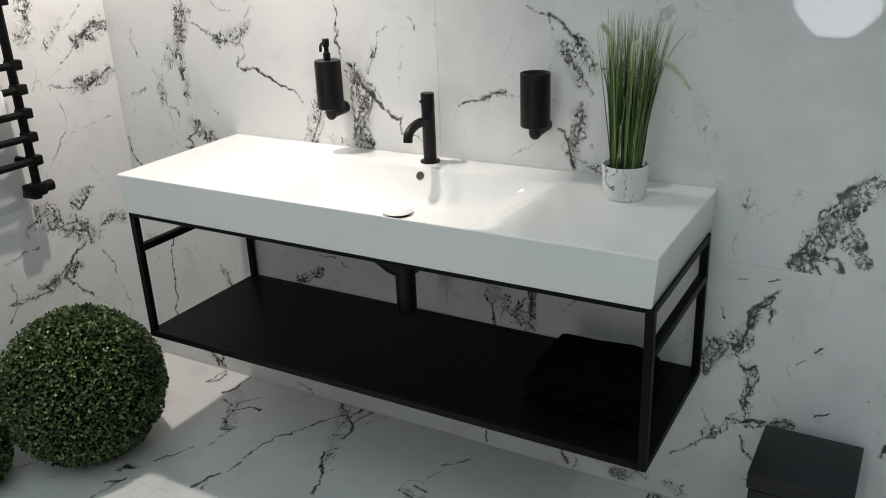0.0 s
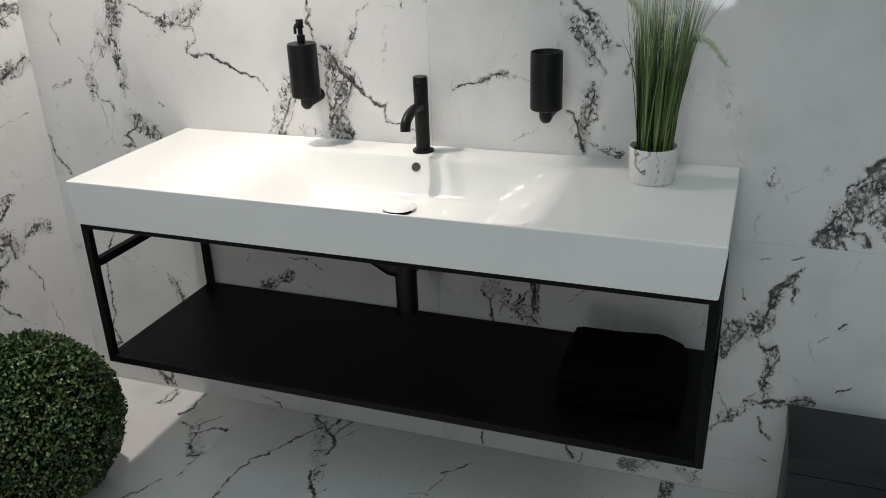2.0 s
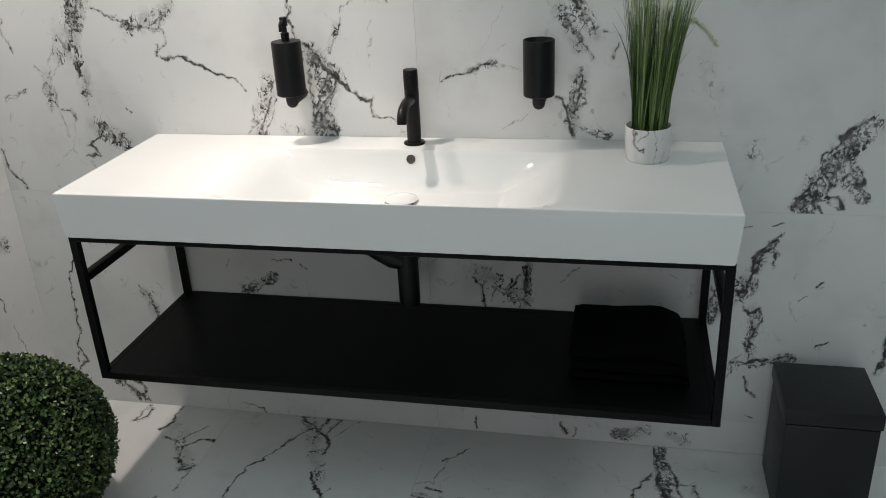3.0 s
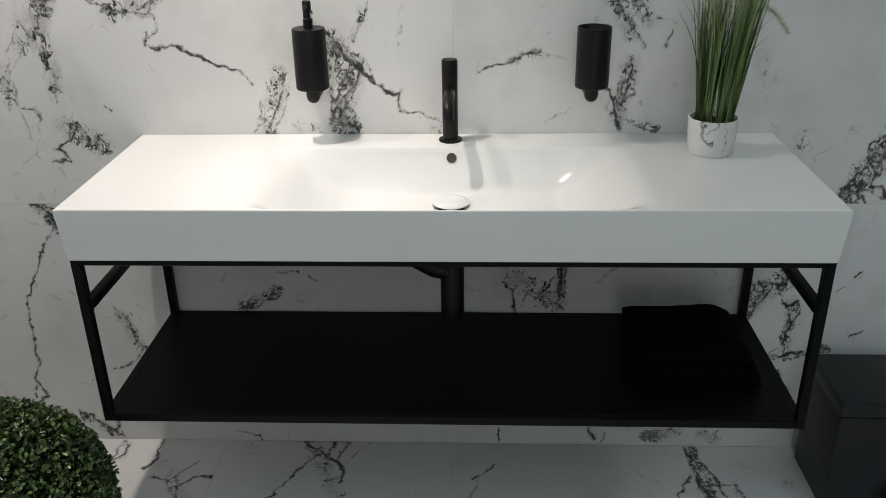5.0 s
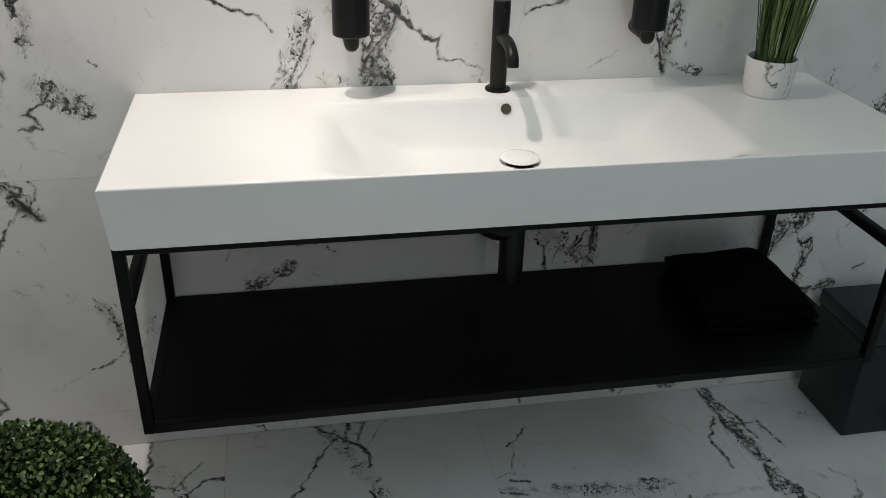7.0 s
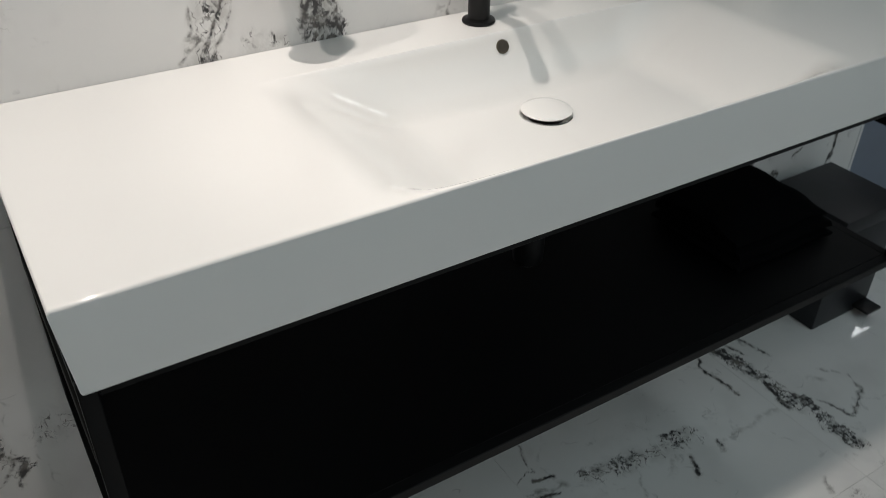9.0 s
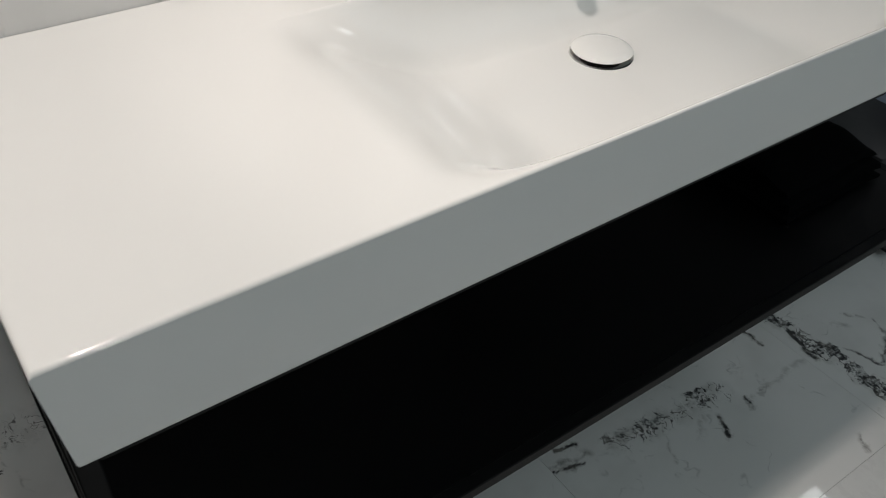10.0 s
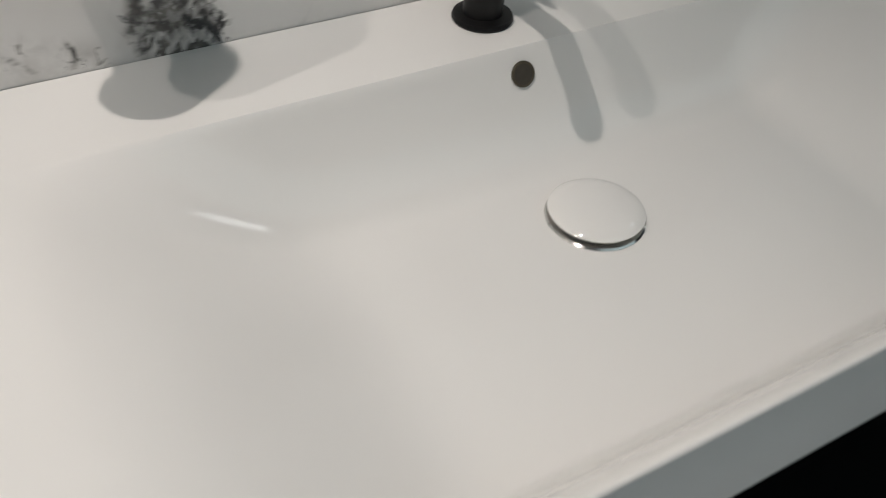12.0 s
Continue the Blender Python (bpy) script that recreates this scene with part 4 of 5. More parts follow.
def folded(s):
    """From 0 to 1 along a straight slope that is rounded off at both ends."""
    e = 0.10
    s = min(1.0 + e, max(-e, s))
    if s < e:
        return (s + e) ** 2 / (4 * e)
    if s > 1 - e:
        return 1 - (1 + e - s) ** 2 / (4 * e)
    return s


def bowl_depth(x, y):
    """How far the ceramic lies under its rim at a place."""
    left = smoothstep(0.310, 0.515, x)
    right = folded((1.062 - x) / 0.142)
    s = min(1.0, max(0.0, (-0.098 - y) / 0.072))
    back = (1 - (1 - s) ** 2.2) * smoothstep(-0.01, 0.05, s)
    front = smoothstep(-0.446, -0.388, y)
    fall = 0.076 + 0.008 * (1 - min(1.0, abs(x - 0.70) / 0.25))
    return fall * left * right * back * front


def basin():
    ob = thing("washbasin", (0.7, -0.22, TOP - H), "wide white glossy ceramic washbasin with shallow rectangular bowl", "washbasin")
    bm = bmesh.new()
    r = 0.0035

    def steps(a, b, cuts):
        edge = [a + r * (1 - math.cos(q * math.pi / 8)) for q in range(4)]
        return edge + list(np.linspace(a + r, b - r, cuts)) + [b - r * (1 - math.cos(q * math.pi / 8)) for q in range(3, -1, -1)]

    xs = steps(0.0, W, 280)
    ys = steps(-D, -0.001, 170)
    drop = lambda v, a, b: r - math.sqrt(max(0.0, r * r - max(0.0, r - (v - a), r - (b - v)) ** 2))
    grid = [[bm.verts.new((x, y, TOP - drop(x, 0, W) - (drop(y, -D, 1) if y < -0.2 else 0) - bowl_depth(x, y))) for x in xs] for y in ys]
    for j in range(len(ys) - 1):
        for i in range(len(xs) - 1):
            bm.faces.new((grid[j][i], grid[j][i + 1], grid[j + 1][i + 1], grid[j + 1][i]))
    rim = [*grid[0], *[row[-1] for row in grid[1:]], *grid[-1][-2::-1], *[row[0] for row in grid[-2:0:-1]]]
    low = []
    for level, inset in ((TOP - H + 0.005, 0.0075), (TOP - H + 0.0015, 0.009), (TOP - H, 0.0125)):
        ring = []
        for v in rim:
            x = 0.7 + (v.co.x - 0.7) * (1 - inset / 0.7)
            y = v.co.y * (1 - inset * 0.25 / D)
            ring.append(bm.verts.new((x, y, level)))
        low.append(ring)
    for a, b in zip([rim, *low], low):
        for k in range(len(rim)):
            j = (k + 1) % len(rim)
            bm.faces.new((a[j], a[k], b[k], b[j]))
    bm.faces.new(low[-1])
    bmesh.ops.recalc_face_normals(bm, faces=bm.faces[:])
    part("basin_body", bm, M_CERAMIC, ob)
    # waste with its domed cap
    cx, cy = 0.703, -0.218
    z = TOP - bowl_depth(cx, cy)
    bm = lathe(bmesh.new(), (cx, cy, z), [(0.0375, -0.001), (0.039, 0.001), (0.0375, 0.002), (0.032, 0.0012), (0.0, 0.0012)])
    waste = part("waste_ring", bm, M_CHROME, ob, "chrome waste ring")
    # neck under the cap, its shade put into the near-black colour
    bm = lathe(bmesh.new(), (cx, cy, z), [(0.026, 0.001), (0.026, 0.0075)])
    part("waste_neck", bm, M_DARK, ob, "neck coloured near black for the shade under the waste cap")
    bm = lathe(bmesh.new(), (cx, cy, z), [(0.0, 0.0045), (0.030, 0.005), (0.0365, 0.0065), (0.0375, 0.008), (0.035, 0.0102), (0.026, 0.0128), (0.012, 0.0142), (0.0, 0.0145)])
    part("waste_cap", bm, M_CERAMIC, ob, "white domed ceramic waste cap")
    # overflow hole in the rear slope
    oy = -0.1065
    oz = TOP - bowl_depth(0.701, oy)
    tilt = math.atan2(bowl_depth(0.701, oy - 0.003) - bowl_depth(0.701, oy + 0.003), 0.006)
    m = Matrix.Translation((0.701, oy, oz)) @ Matrix.Rotation(tilt, 4, "X")
    bm = lathe(bmesh.new(), (0, 0, 0), [(0.0085, 0.0021), (0.0095, 0.0024), (0.0105, 0.002), (0.0107, -0.003)], 28)
    bm.transform(m)
    overflow = part("overflow", bm, M_HOLE, ob, "dull brass overflow ring")
    # flat disc whose dark brass colour holds the shade inside the hole
    bm = lathe(bmesh.new(), (0, 0, 0), [(0.0, 0.0016), (0.0088, 0.0018)], 28)
    bm.transform(m)
    part("overflow_hole", bm, M_DARK_BRASS, ob, "flat disc coloured dark for the shade in the overflow hole")
    return ob


basin()


def vanity_frame():
    ob = thing("vanity_frame", (0.7, -0.22, 0.379), "black steel wall-hung console frame with open shelf", "vanity frame")
    s = 0.018
    x0, x1, yf, yb, zt, zb = 0.005, 1.395, -0.434, -0.006, 0.743, 0.379
    for x in (x0, x1 - s):
        for y in (yf, yb - s):
            part("leg", a_box(x, x + s, y, y + s, zb, zt, 0.0015, 1), M_STEEL, ob)
        part("side_rail", a_box(x, x + s, yf + s, yb - s, zt - s, zt, 0.0015, 1), M_STEEL, ob)
        part("towel_rail", a_box(x - 0.001, x + s + 0.001, yf + s, yb - s, 0.627, 0.647, 0.003, 2), M_STEEL, ob)
        part("shelf_rail", a_box(x, x + s, yf + s, yb - s, zb, zb + s, 0.0008, 1), M_SHELF, ob)
    for y in (yf, yb - s):
        part("long_rail", a_box(x0 + s, x1 - s, y, y + s, zt - s * 0.8, zt, 0.0015, 1), M_STEEL, ob)
        part("shelf_rail", a_box(x0 + s, x1 - s, y, y + s, zb, zb + s, 0.0015, 1), M_STEEL, ob)
    part("shelf", a_box(x0 + s, x1 - s, yf + s, yb - s, zb + 0.002, zb + s - 0.0003, 0.0004, 1), M_SHELF, ob, "black laminate shelf board")
    return ob


vanity_frame()


def trap():
    ob = thing("drain_trap", (0.703, -0.2, 0.49), "matte black drain trap under the washbasin", "drain trap")
    bm = lathe(bmesh.new(), (0.703, -0.205, 0), [(0.0, 0.492), (0.014, 0.493), (0.0235, 0.501), (0.025, 0.515), (0.025, 0.66), (0.020, 0.668), (0.020, 0.744)], 32)
    part("trap_body", bm, M_TAP, ob)
    bm = bmesh.new()
    tube(bm, [(0.697, -0.205, 0.612), (0.670, -0.205, 0.620), (0.635, -0.205, 0.640), (0.595, -0.205, 0.668), (0.57, -0.205, 0.70), (0.57, -0.205, 0.744)], [0.024, 0.027, 0.027, 0.027, 0.026, 0.026], 18)
    part("overflow_hose", bm, M_TAP, ob)
    bm = tube(bmesh.new(), [(0.703, -0.182, 0.60), (0.703, -0.06, 0.60), (0.703, 0.0, 0.60)], 0.016, 20)
    part("wall_pipe", bm, M_TAP, ob)
    return ob


trap()


def tap():
    at = (0.697, -0.048, TOP)
    ob = thing("basin_tap", at, "slim matte black single-lever tap on the basin", "tap")
    bm = lathe(bmesh.new(), at, [(0.0, 0.0), (0.0245, 0.0), (0.0255, 0.002), (0.0245, 0.005), (0.0165, 0.0065), (0.0165, 0.134)], 40)
    part("tap_body", bm, M_TAP, ob)
    bm = lathe(bmesh.new(), at, [(0.0155, 0.134), (0.0155, 0.1355), (0.0168, 0.1355), (0.0168, 0.173), (0.0155, 0.1755), (0.0, 0.176)], 40)
    cap = part("handle", bm, M_TAP, ob)
    bm = tube(bmesh.new(), [(at[0], at[1] - 0.012, at[2] + 0.160), (at[0], at[1] - 0.034, at[2] + 0.160)], 0.0035, 14)
    part("handle_pin", bm, M_TAP, cap)
    pts = []
    for k in range(13):
        s = k / 12
        if s < 0.3:
            pts.append((at[0], at[1] - 0.008 - 0.034 * s / 0.3, at[2] + 0.106 + 0.004 * s / 0.3))
        else:
            a = (s - 0.3) / 0.7 * radians(84)
            pts.append((at[0], at[1] - 0.042 - 0.058 * math.sin(a), at[2] + 0.110 - 0.028 * (1 - math.cos(a))))
    pts.append((at[0], pts[-1][1] - 0.001, pts[-1][2] - 0.010))
    part("spout", tube(bmesh.new(), pts, 0.0115, 22), M_TAP, ob)
    return ob


tap()


def wall_holder(ob, x):
    """The rounded bracket that carries a cup on the wall."""
    bm = bmesh.new()
    tube(bm, [(x, 0.0, 0.956), (x, -0.050, 0.952), (x, -0.064, 0.952)], [0.0165, 0.015, 0.014], 24)
    part("bracket", bm, M_TAP, ob)
    bm = tube(bmesh.new(), [(x, -0.063, 0.933), (x, -0.063, 0.9345), (x, -0.063, 0.938), (x, -0.063, 0.943), (x, -0.063, 0.949), (x, -0.063, 0.966)], [0.002, 0.007, 0.011, 0.0135, 0.0145, 0.0145], 24)
    part("bracket_end", bm, M_TAP, ob)


def soap_dispenser():
    x, y = 0.409, -0.061
    ob = thing("soap_dispenser", (x, 0.0, 0.957), "matte black cylindrical soap dispenser fixed on the tiled wall", "soap dispenser")
    bm = lathe(bmesh.new(), (x, y, 0.964), [(0.0, 0.0), (0.0325, 0.0), (0.0345, 0.002), (0.0345, 0.122), (0.033, 0.125), (0.0, 0.1255)], 44)
    part("bottle", bm, M_TAP, ob)
    bm = lathe(bmesh.new(), (x, y, 1.0895), [(0.0095, 0.0), (0.0095, 0.018), (0.0060, 0.020), (0.0060, 0.034)], 26)
    pump = part("pump", bm, M_TAP, ob)
    bm = lathe(bmesh.new(), (x, y, 1.1235), [(0.0, 0.0), (0.0088, 0.0), (0.0088, 0.018), (0.0078, 0.0195), (0.0, 0.02)], 26)
    part("pump_head", bm, M_TAP, pump)
    bm = tube(bmesh.new(), [(x, y - 0.006, 1.134), (x, y - 0.018, 1.133), (x, y - 0.023, 1.129), (x, y - 0.024, 1.114)], 0.0035, 12)
    part("nozzle", bm, M_TAP, pump)
    wall_holder(ob, x)
    return ob


soap_dispenser()


def tumbler():
    x, y = 0.992, -0.061
    ob = thing("tumbler_holder", (x, 0.0, 0.957), "matte black open tumbler fixed on the tiled wall", "tumbler")
    bm = lathe(bmesh.new(), (x, y, 0.964), [(0.0, 0.0), (0.0325, 0.0), (0.0345, 0.002), (0.0345, 0.1225), (0.0340, 0.1235), (0.0325, 0.1235), (0.0318, 0.1225), (0.0318, 0.006), (0.0, 0.005)], 44)
    part("cup", bm, M_TAP, ob)
    wall_holder(ob, x)
    return ob


tumbler()

# ---- plant in its pot ----
streak("pot", 3.2, 1.0, (1.200, 0.915), (1.203, 0.890), (1.212, 0.872), (1.222, 0.876))
streak("pot", 2.6, 0.9, (1.226, 0.917), (1.219, 0.900), (1.212, 0.893))
streak("pot", 2.4, 0.8, (1.247, 0.916), (1.252, 0.890), (1.246, 0.866), (1.250, 0.850))
streak("pot", 1.8, 0.6, (1.262, 0.915), (1.266, 0.880), (1.261, 0.850))
streak("pot", 1.6, 0.5, (1.236, 0.900), (1.234, 0.865), (1.238, 0.850))
streak("pot", 24, 0.4, (1.205, 0.910), (1.212, 0.860))
M_POT = marble("marbled_glaze", rough=0.18, stray=0.9)


def plant():
    at = (1.231, -0.130, TOP)
    ob = thing("potted_grass", at, "artificial green grass with pale plumes in a marbled white pot", "potted plant")
    side = [(0.0445 + 0.003 * k / 12 if k < 12 else 0.0475 + 0.0015 * (k - 12) / 18, 0.003 + 0.070 * k / 30) for k in range(31)]
    bm = lathe(bmesh.new(), at, [(0.0, 0.0), (0.042, 0.0), *side, (0.0482, 0.0745), (0.0462, 0.0745), (0.0455, 0.072), (0.044, 0.060), (0.0, 0.060)], 132)
    pot = part("pot", bm, M_POT, ob, "white pot with grey marbled veins")
    spots = np.array([v.co + Vector(at) for v in pot.data.vertices])
    behind = np.where(spots[:, 1] > at[1], 0.3, 0.0)
    give_fields(pot.data, vein_fields(VEINS["pot"], spots[:, 0] + behind, spots[:, 2], 90))
    bm = lathe(bmesh.new(), at, [(0.0445, 0.059), (0.044, 0.063), (0.03, 0.066), (0.0, 0.067)], 30)
    part("soil", bm, M_SOIL, ob, "dark soil")
    rng = random.Random(7)
    bm = bmesh.new()

    def blade(root, lean, turn, length, width, curl, face):
        n = 7
        left, right = [], []
        side = Vector((math.cos(face), math.sin(face), 0))
        out = Vector((math.cos(turn), math.sin(turn), 0))
        for k in range(n + 1):
            s = k / n
            reach = lean * s + curl * s ** 3
            p = root + out * reach * length + Vector((0, 0, length * (s - 0.35 * curl * s ** 3 - 0.1 * lean * s)))
            w = width * (1 - s ** 1.6) * (0.65 + 0.35 * min(1, 3 * s)) + 0.0003
            left.append(bm.verts.new(p - side * w))
            right.append(bm.verts.new(p + side * w))
        for k in range(n):
            bm.faces.new((left[k], right[k], right[k + 1], left[k + 1]))

    clumps = ((-0.027, 0.004, -0.025), (-0.018, -0.018, -0.01), (-0.004, 0.012, 0.0), (0.010, -0.014, 0.03), (0.022, 0.006, 0.06), (0.027, -0.010, 0.09))
    for k in range(330):
        cx, cy, slant = clumps[k % len(clumps)]
        root = Vector((at[0] + cx + rng.gauss(0, 0.0035), at[1] + cy + rng.gauss(0, 0.004), at[2] + 0.062))
        fat = rng.random() < 0.2
        sway = Vector((slant + rng.gauss(0.0, 0.038), rng.gauss(0.0, 0.06)))
        blade(root, sway.length, math.atan2(sway.y, sway.x), rng.uniform(0.235, 0.335) if not fat else rng.uniform(0.18, 0.29),
              rng.uniform(0.0009, 0.0017) if not fat else rng.uniform(0.0026, 0.0040), rng.uniform(-0.02, 0.06) + (0.2 if rng.random() < 0.04 else 0), rng.uniform(0, math.pi))
    tagged(part("grass_blades", bm, M_GRASS, ob, "long thin green grass blades"), kind="stuff")
    for turn, lean, length, arch in ((0.10, 0.12, 0.305, 0.10), (2.9, 0.09, 0.34, 0.03), (-1.1, 0.07, 0.315, 0.035), (0.5, 0.11, 0.28, 0.05)):
        bm = bmesh.new()
        root = Vector(at) + Vector((0.012 * math.cos(turn), 0.012 * math.sin(turn), 0.062))
        out = Vector((math.cos(turn), math.sin(turn) * 0.6, 0))
        pts = []
        for k in range(15):
            s = k / 14
            pts.append(root + out * (lean * length * s + arch * max(0, s - 0.6) ** 2 * 5) + Vector((0, 0, length * (s - 1.15 * max(0, s - 0.72) ** 2 * 4 * arch / 0.085))))
        tube(bm, pts[:11], 0.0009, 6)
        for k in range(2400):
            s = rng.uniform(0.66, 1.0) * 14
            i = min(13, int(s))
            p = pts[i].lerp(pts[i + 1], s - i)
            d = Vector((rng.gauss(0, 1), rng.gauss(0, 1), rng.gauss(0, 1) - 0.4)).normalized()
            e = d.orthogonal().normalized() * 0.0006
            q = p + d * rng.uniform(0.005, 0.014)
            bm.faces.new((bm.verts.new(p - e), bm.verts.new(p + e), bm.verts.new(q)))
        part("plume", bm, M_PLUME, ob, "pale feathery seed plume")
    return ob


plant()

# ---- towel on the shelf ----


def folded_towel():
    ob = thing("folded_towel", (1.2, -0.21, 0.398), "thick black folded towel lying on the black shelf", "towel")
    x0, x1, y0, y1 = 1.084, 1.338, -0.328, -0.108
    layers = ((0.398, 0.027, 0.000), (0.424, 0.027, 0.002), (0.450, 0.030, 0.000))
    for layer, (z, thick, inset) in enumerate(layers):
        bm = bmesh.new()
        box(bm, x0 + inset, x1 - inset, y0 + inset, y1 - inset, z, z + thick)
        bmesh.ops.subdivide_edges(bm, edges=bm.edges[:], cuts=17, use_grid_fill=True)
        for v in bm.verts:
            c = v.co
            fx, fy = (c.x - 1.211) / 0.127, (c.y + 0.218) / 0.110
            q = (c.z - z) / thick - 0.5
            rim = max(0.0, (max(abs(fy), -fx, fx) - 0.84) / 0.16)
            c.z = z + thick * (0.5 + q * math.sqrt(max(0.03, 1 - 0.92 * rim * rim)))
            # the whole pack rounds off over its folded end and its front
            h = (c.z - 0.398) / 0.082
            c.x -= 0.045 * smoothstep(0.2, 1.0, fx) * max(0.0, h - 0.25) ** 2
            c.y += 0.050 * smoothstep(-0.2, -1.0, fy) * max(0.0, h - 0.25) ** 2
            c.z += h * (0.006 * smoothstep(-0.6, 0.55, fx) - 0.016 * max(0.0, fx - 0.55) ** 2 * 4 - 0.012 * smoothstep(-0.3, -1.0, fy))
            c.z += 0.0025 * noise.noise(c * 22)
            c.x += 0.004 * noise.noise(c * 15 + Vector((3, 1, 2)))
            c.y += 0.004 * noise.noise(c * 13 + Vector((7, 5, 2)))
            c.z = max(c.z, 0.3985)
        part("towel_fold", bm, M_TOWEL, ob)
    return ob


folded_towel()

# ---- pedal bin ----


def pedal_bin():
    x0, x1, y0, y1 = 1.557, 1.764, -0.238, -0.034
    ob = thing("pedal_bin", ((x0 + x1) / 2, (y0 + y1) / 2, 0.0), "square anthracite metal pedal bin standing on the marble floor", "bin")
    part("bin_body", a_box(x0 + 0.004, x1 - 0.004, y0 + 0.004, y1 - 0.004, 0.0, 0.262, 0.004, 2), M_BIN, ob)
    part("lid", a_box(x0, x1, y0, y1, 0.265, 0.305, 0.004, 2), M_BIN, ob)
    # solid insert; near black in place of the shade between lid and body
    part("seam", a_box(x0 + 0.008, x1 - 0.008, y0 + 0.008, y1 - 0.008, 0.258, 0.268), M_DARK, ob, "insert coloured near black for the shade under the lid")
    part("pedal", a_box(1.70, 1.752, y0 - 0.040, y0 + 0.006, 0.018, 0.026, 0.002, 2), M_TAP, ob, "black pedal")
    return ob


pedal_bin()

# ---- clipped box balls ----


def box_ball(at, r, seed):
    ob = thing("topiary_ball", (at[0], at[1], 0.0), "round clipped artificial boxwood ball lying on the marble floor", "topiary ball", "boxwood balls")
    rng = random.Random(seed)
    # near-black sphere that closes the gaps between the leaves
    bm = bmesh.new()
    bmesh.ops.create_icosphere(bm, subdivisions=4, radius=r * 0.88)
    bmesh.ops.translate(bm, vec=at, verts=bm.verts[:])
    part("core", bm, M_CORE, ob, "near-black sphere inside the leaves")
    verts, faces = [], []
    count = int(19000 * (r / 0.227) ** 2)
    for k in range(count):
        z = 1 - 2 * (k + 0.5) / count
        a = k * 2.399963 + rng.uniform(-0.3, 0.3)
        n = Vector((math.sqrt(1 - z * z) * math.cos(a), math.sqrt(1 - z * z) * math.sin(a), z))
        bumpy = 1 + 0.025 * noise.noise(n * 5 + Vector((seed, 0, 0))) + 0.02 * noise.noise(n * 14)
        c = Vector(at) + n * r * bumpy * rng.uniform(0.90, 1.0)
        d = (n * rng.uniform(0.3, 1.3) + Vector((rng.gauss(0, 0.8), rng.gauss(0, 0.8), rng.gauss(0, 0.8)))).normalized()
        s = d.cross(n + Vector((rng.gauss(0, 0.4), rng.gauss(0, 0.4), rng.gauss(0, 0.4)))).normalized()
        up = s.cross(d)
        ln, wd = rng.uniform(0.0075, 0.0110), rng.uniform(0.0032, 0.0046)
        i = len(verts)
        verts += [c - d * 0.3 * ln, c + s * wd + up * 0.001 + d * 0.2 * ln, c + s * wd * 0.7 + up * 0.001 + d * 0.6 * ln, c + d * 0.8 * ln, c - s * wd * 0.7 + up * 0.001 + d * 0.6 * ln, c - s * wd + up * 0.001 + d * 0.2 * ln]
        faces += [(i, i + 1, i + 2, i + 3), (i, i + 3, i + 4, i + 5)]
    me = bpy.data.meshes.new("leaves")
    me.from_pydata([(v.x - at[0], v.y - at[1], max(v.z, 0.001)) for v in verts], [], faces)
    me.materials.append(M_BOX)
    leaves = new("leaves", me)
    leaves.parent = ob
    tagged(leaves, "small dark green oval leaves", kind="stuff")
    return ob


box_ball((-0.200, -0.530, 0.222), 0.227, 1)
box_ball((-0.362, -0.805, 0.108), 0.110, 2)

# ---- towel radiator on the side wall ----


def towel_radiator():
    ob = thing("towel_radiator", (WALL_L, -0.55, 0.72), "black ladder towel radiator on the tiled side wall", "towel radiator")
    px, ya, yb = -0.415, -0.392, -0.892
    for y in (ya, yb):
        part("post", tube(bmesh.new(), [(px, y, 0.752), (px, y, 1.75)], 0.0125, 20), M_STEEL, ob)
        for z in (0.82, 1.68):
            part("wall_bracket", tube(bmesh.new(), [(WALL_L, y, z), (px, y, z)], 0.010, 16), M_STEEL, ob)
    for k in range(10):
        z = 0.826 + 0.0665 * k + (0.104 if k > 4 else 0.0)
        bm = tube(bmesh.new(), [(px + 0.018, ya + 0.010, z), (px + 0.018, yb - 0.010, z)], 0.0100, 18)
        bar = part("bar", bm, M_STEEL, ob)
        for y in (ya, yb):
            part("collar", a_box(px - 0.010, px + 0.030, y - 0.014, y + 0.018, z - 0.014, z + 0.014, 0.004, 2), M_STEEL, bar)
    part("valve", a_box(px - 0.022, px + 0.022, ya - 0.036, ya + 0.018, 0.722, 0.758, 0.006, 2), M_STEEL, ob)
    part("valve_knob", tube(bmesh.new(), [(px, ya + 0.014, 0.740), (px, ya + 0.046, 0.740)], [0.015, 0.017], 20), M_STEEL, ob)
    part("supply_pipe", tube(bmesh.new(), [(px, ya, 0.726), (px, ya, 0.718), (px - 0.02, ya, 0.713), (WALL_L, ya, 0.713)], 0.009, 16), M_STEEL, ob)
    return ob


towel_radiator()


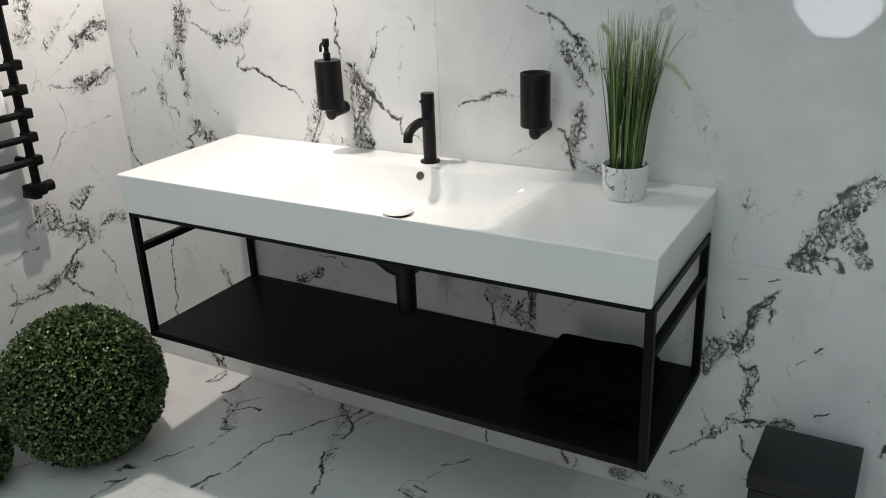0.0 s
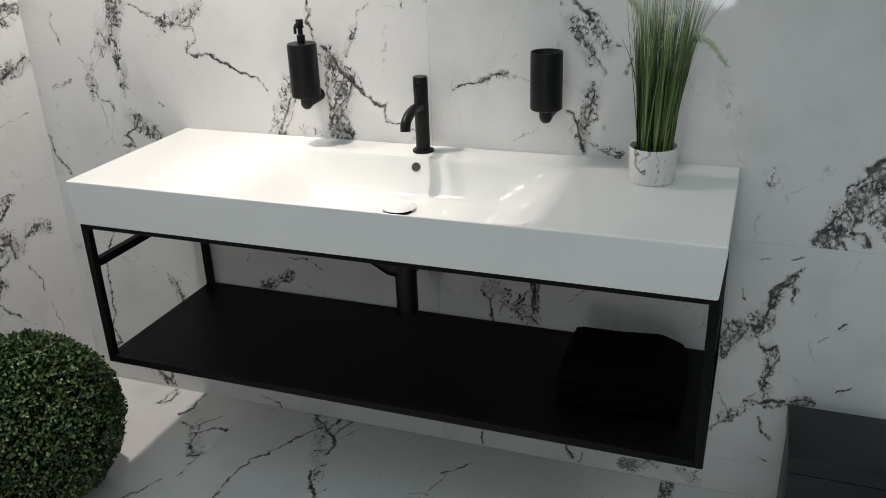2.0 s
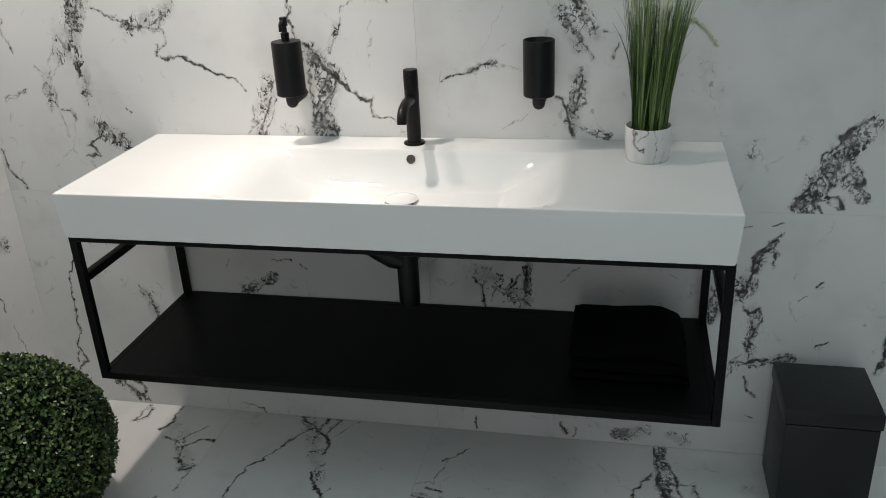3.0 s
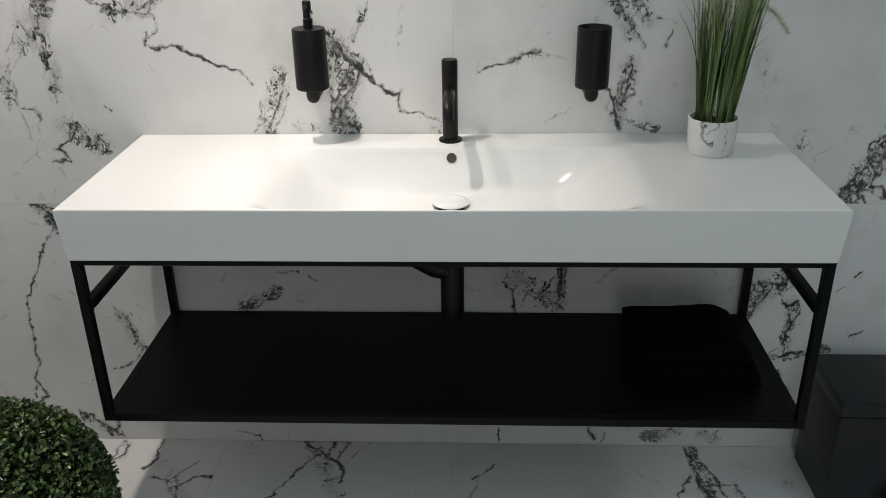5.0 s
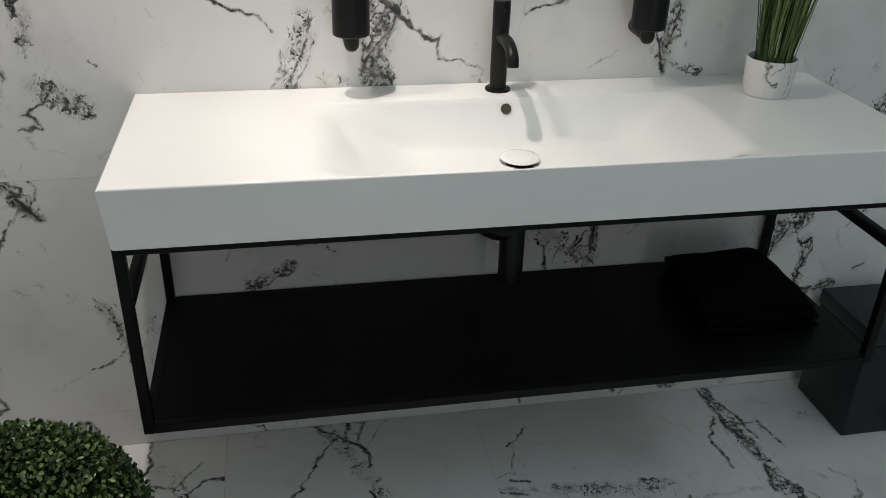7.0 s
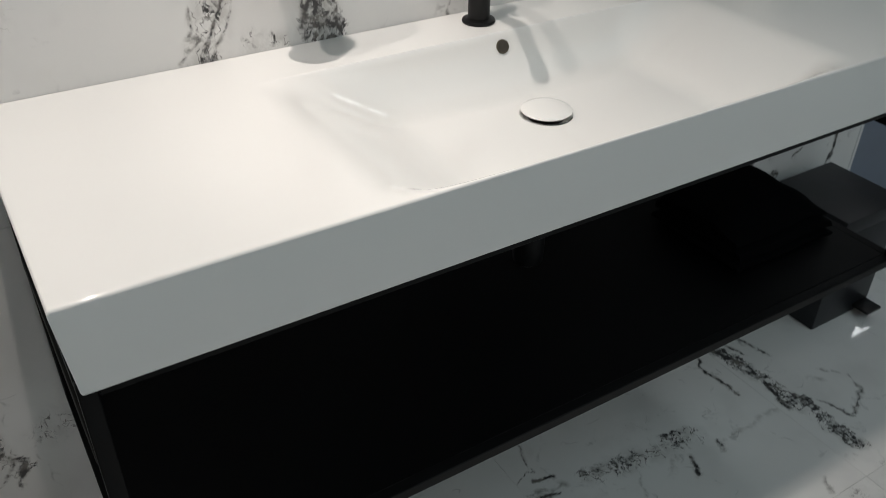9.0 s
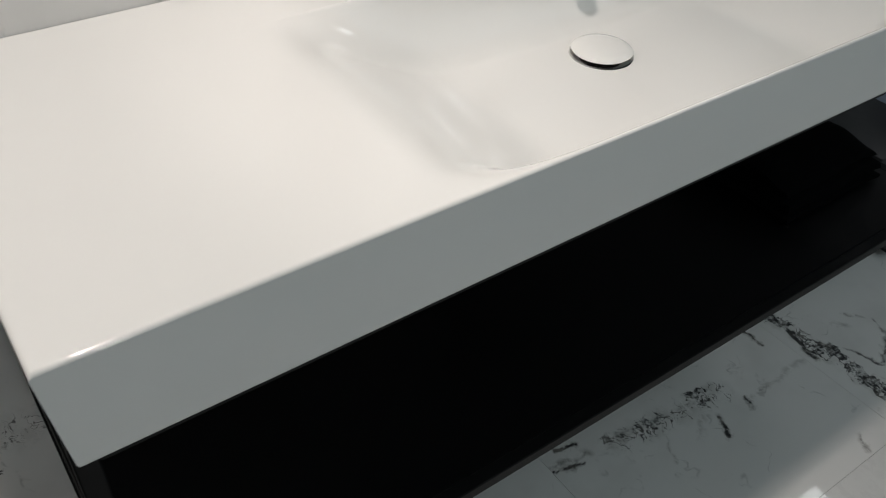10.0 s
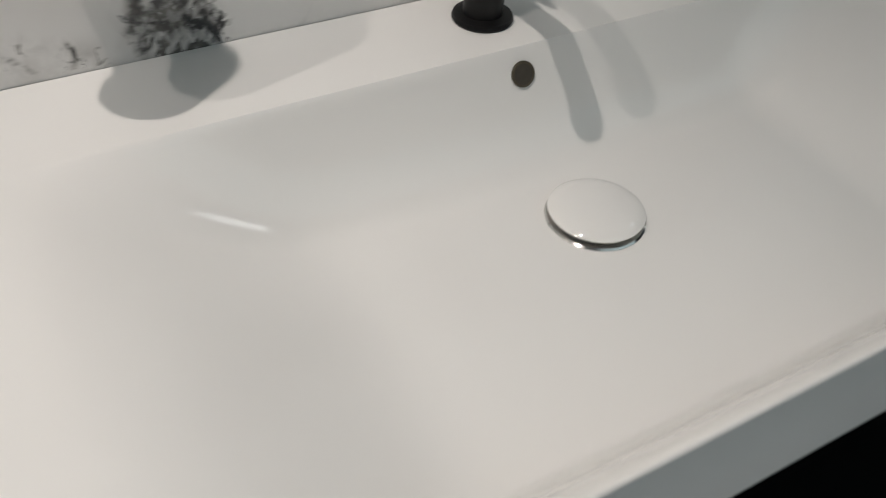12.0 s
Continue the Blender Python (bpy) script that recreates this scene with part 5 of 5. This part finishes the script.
def hanging_towel():
    ob = thing("hanging_towel", (-0.39, -0.6, 1.0), "white folded towel hanging over the black radiator bars", "towel")
    bm = bmesh.new()
    prof = [(-0.381, 0.988), (-0.3795, 1.01), (-0.380, 1.040), (-0.384, 1.0515), (-0.391, 1.055), (-0.400, 1.0525), (-0.409, 1.045), (-0.412, 1.02), (-0.413, 0.995)]
    prof = [(x, z - 0.0135) for x, z in prof]
    rows_ = []
    for k in range(21):
        y = -0.455 - 0.38 * k / 20
        ring = [bm.verts.new((x + 0.0035 * noise.noise(Vector((y * 18, z * 9, 1))), y, z + (0.006 * noise.noise(Vector((y * 9, 0, 4))) if i in (0, 8) else 0))) for i, (x, z) in enumerate(prof)]
        rows_.append(ring)
    for a, c in zip(rows_, rows_[1:]):
        for i in range(len(prof) - 1):
            bm.faces.new((a[i], a[i + 1], c[i + 1], c[i]))
    bmesh.ops.recalc_face_normals(bm, faces=bm.faces[:])
    bmesh.ops.solidify(bm, geom=bm.faces[:], thickness=0.006)
    part("cloth", bm, M_WHITE_TOWEL, ob)
    return ob


hanging_towel()

# ---- tiles, each with its own veins ----


def tile_mesh(name, a, b, depth, axis, veins=(), seed=0, gap=0.0002):
    """A polished tile with a fine chamfer between the corners a and b of its face; axis: the way its face looks. A veined face is a fine grid that holds its fields."""
    (u0, v0), (u1, v1) = a, b
    u0, v0, u1, v1 = u0 + gap, v0 + gap, u1 - gap, v1 - gap
    c = 0.0004
    ring = lambda e, w: [(u0 + e, v0 + e, w), (u1 - e, v0 + e, w), (u1 - e, v1 - e, w), (u0 + e, v1 - e, w)]
    pts = np.array(ring(0, -depth) + ring(0, -c) + ring(c, 0))
    faces = []
    for k in range(4):
        j = (k + 1) % 4
        faces += [(k, j, 4 + j, 4 + k), (4 + k, 4 + j, 8 + j, 8 + k)]
    step = 0.0032
    nu, nv = (max(2, int((u1 - u0) / step)), max(2, int((v1 - v0) / step))) if veins else (2, 2)
    gu, gv = np.meshgrid(np.linspace(u0 + c, u1 - c, nu), np.linspace(v0 + c, v1 - c, nv))
    base = len(pts)
    pts = np.vstack([pts, np.stack([gu.ravel(), gv.ravel(), np.zeros(gu.size)], 1)])
    i = (np.arange(nv - 1)[:, None] * nu + np.arange(nu - 1)[None, :]).ravel() + base
    faces += np.stack([i, i + 1, i + nu + 1, i + nu], 1).tolist()
    u, v, w = pts.T
    put = {"y": (u, -w, v), "x": (WALL_L + w, u, v), "z": (u, v, w)}[axis]
    me = bpy.data.meshes.new(name)
    me.from_pydata(np.stack(put, 1).tolist(), [], faces)
    if veins:
        give_fields(me, vein_fields(veins, u, v, seed))
    return me


def lay_tile(parent, a, b, axis, material, depth=0.009, key="", seed=0):
    me = tile_mesh("tile", a, b, depth, axis, VEINS.get(key, ()), seed)
    me.materials.append(material)
    ob = new("tile", me)
    ob.parent = parent
    return ob


M_WALL_TILE = marble("marble_tile", rough=0.025)
M_FLOOR_TILE = marble("marble_floor_tile", upright=False, rough=0.02)
M_HALL_TILE = marble("hall_floor_tile", upright=False, rough=0.4)
rows = (0.0, 0.100, 0.678, 1.275, 1.872, 2.469, HALL_Z)
for j, (z0, z1) in enumerate(zip(rows, rows[1:])):
    for k, (x0, x1) in enumerate(((WALL_L, 0.702), (0.702, WALL_R - 0.004))):
        key = ("strip_", "mid_", "upper_", "", "", "")[j] + "ab"[k]
        lay_tile(wall_back, (x0, z0), (x1, z1), "y", M_WALL_TILE, key=key, seed=10 * j + 100 * k)
    for k, (y0, y1) in enumerate(((-1.195, 0.004), (-2.39, -1.195))):
        key = ("", "left_low", "left_up", "", "", "")[j] if k == 0 else ""
        lay_tile(wall_left, (y0, z0), (y1, z1), "x", M_WALL_TILE, key=key, seed=300 + 10 * j)

xs = [-0.5026 + 0.597 * i for i in range(12)]
ys = [0.0, -0.580, -1.177, -1.774, -2.371, -2.968, -3.565, -4.162, -4.759]
for i, (x0, x1) in enumerate(zip(xs, xs[1:])):
    for j, (y0, y1) in enumerate(zip(ys, ys[1:])):
        if i == 0:
            x0 = WALL_L if y0 > -2.39 else x0
        lay_tile(floor, (x0, y1), (x1, y0), "z", M_FLOOR_TILE if j < 3 else M_HALL_TILE, depth=0.0045, key=f"floor_{i}_{j}", seed=500 + 20 * i + j)
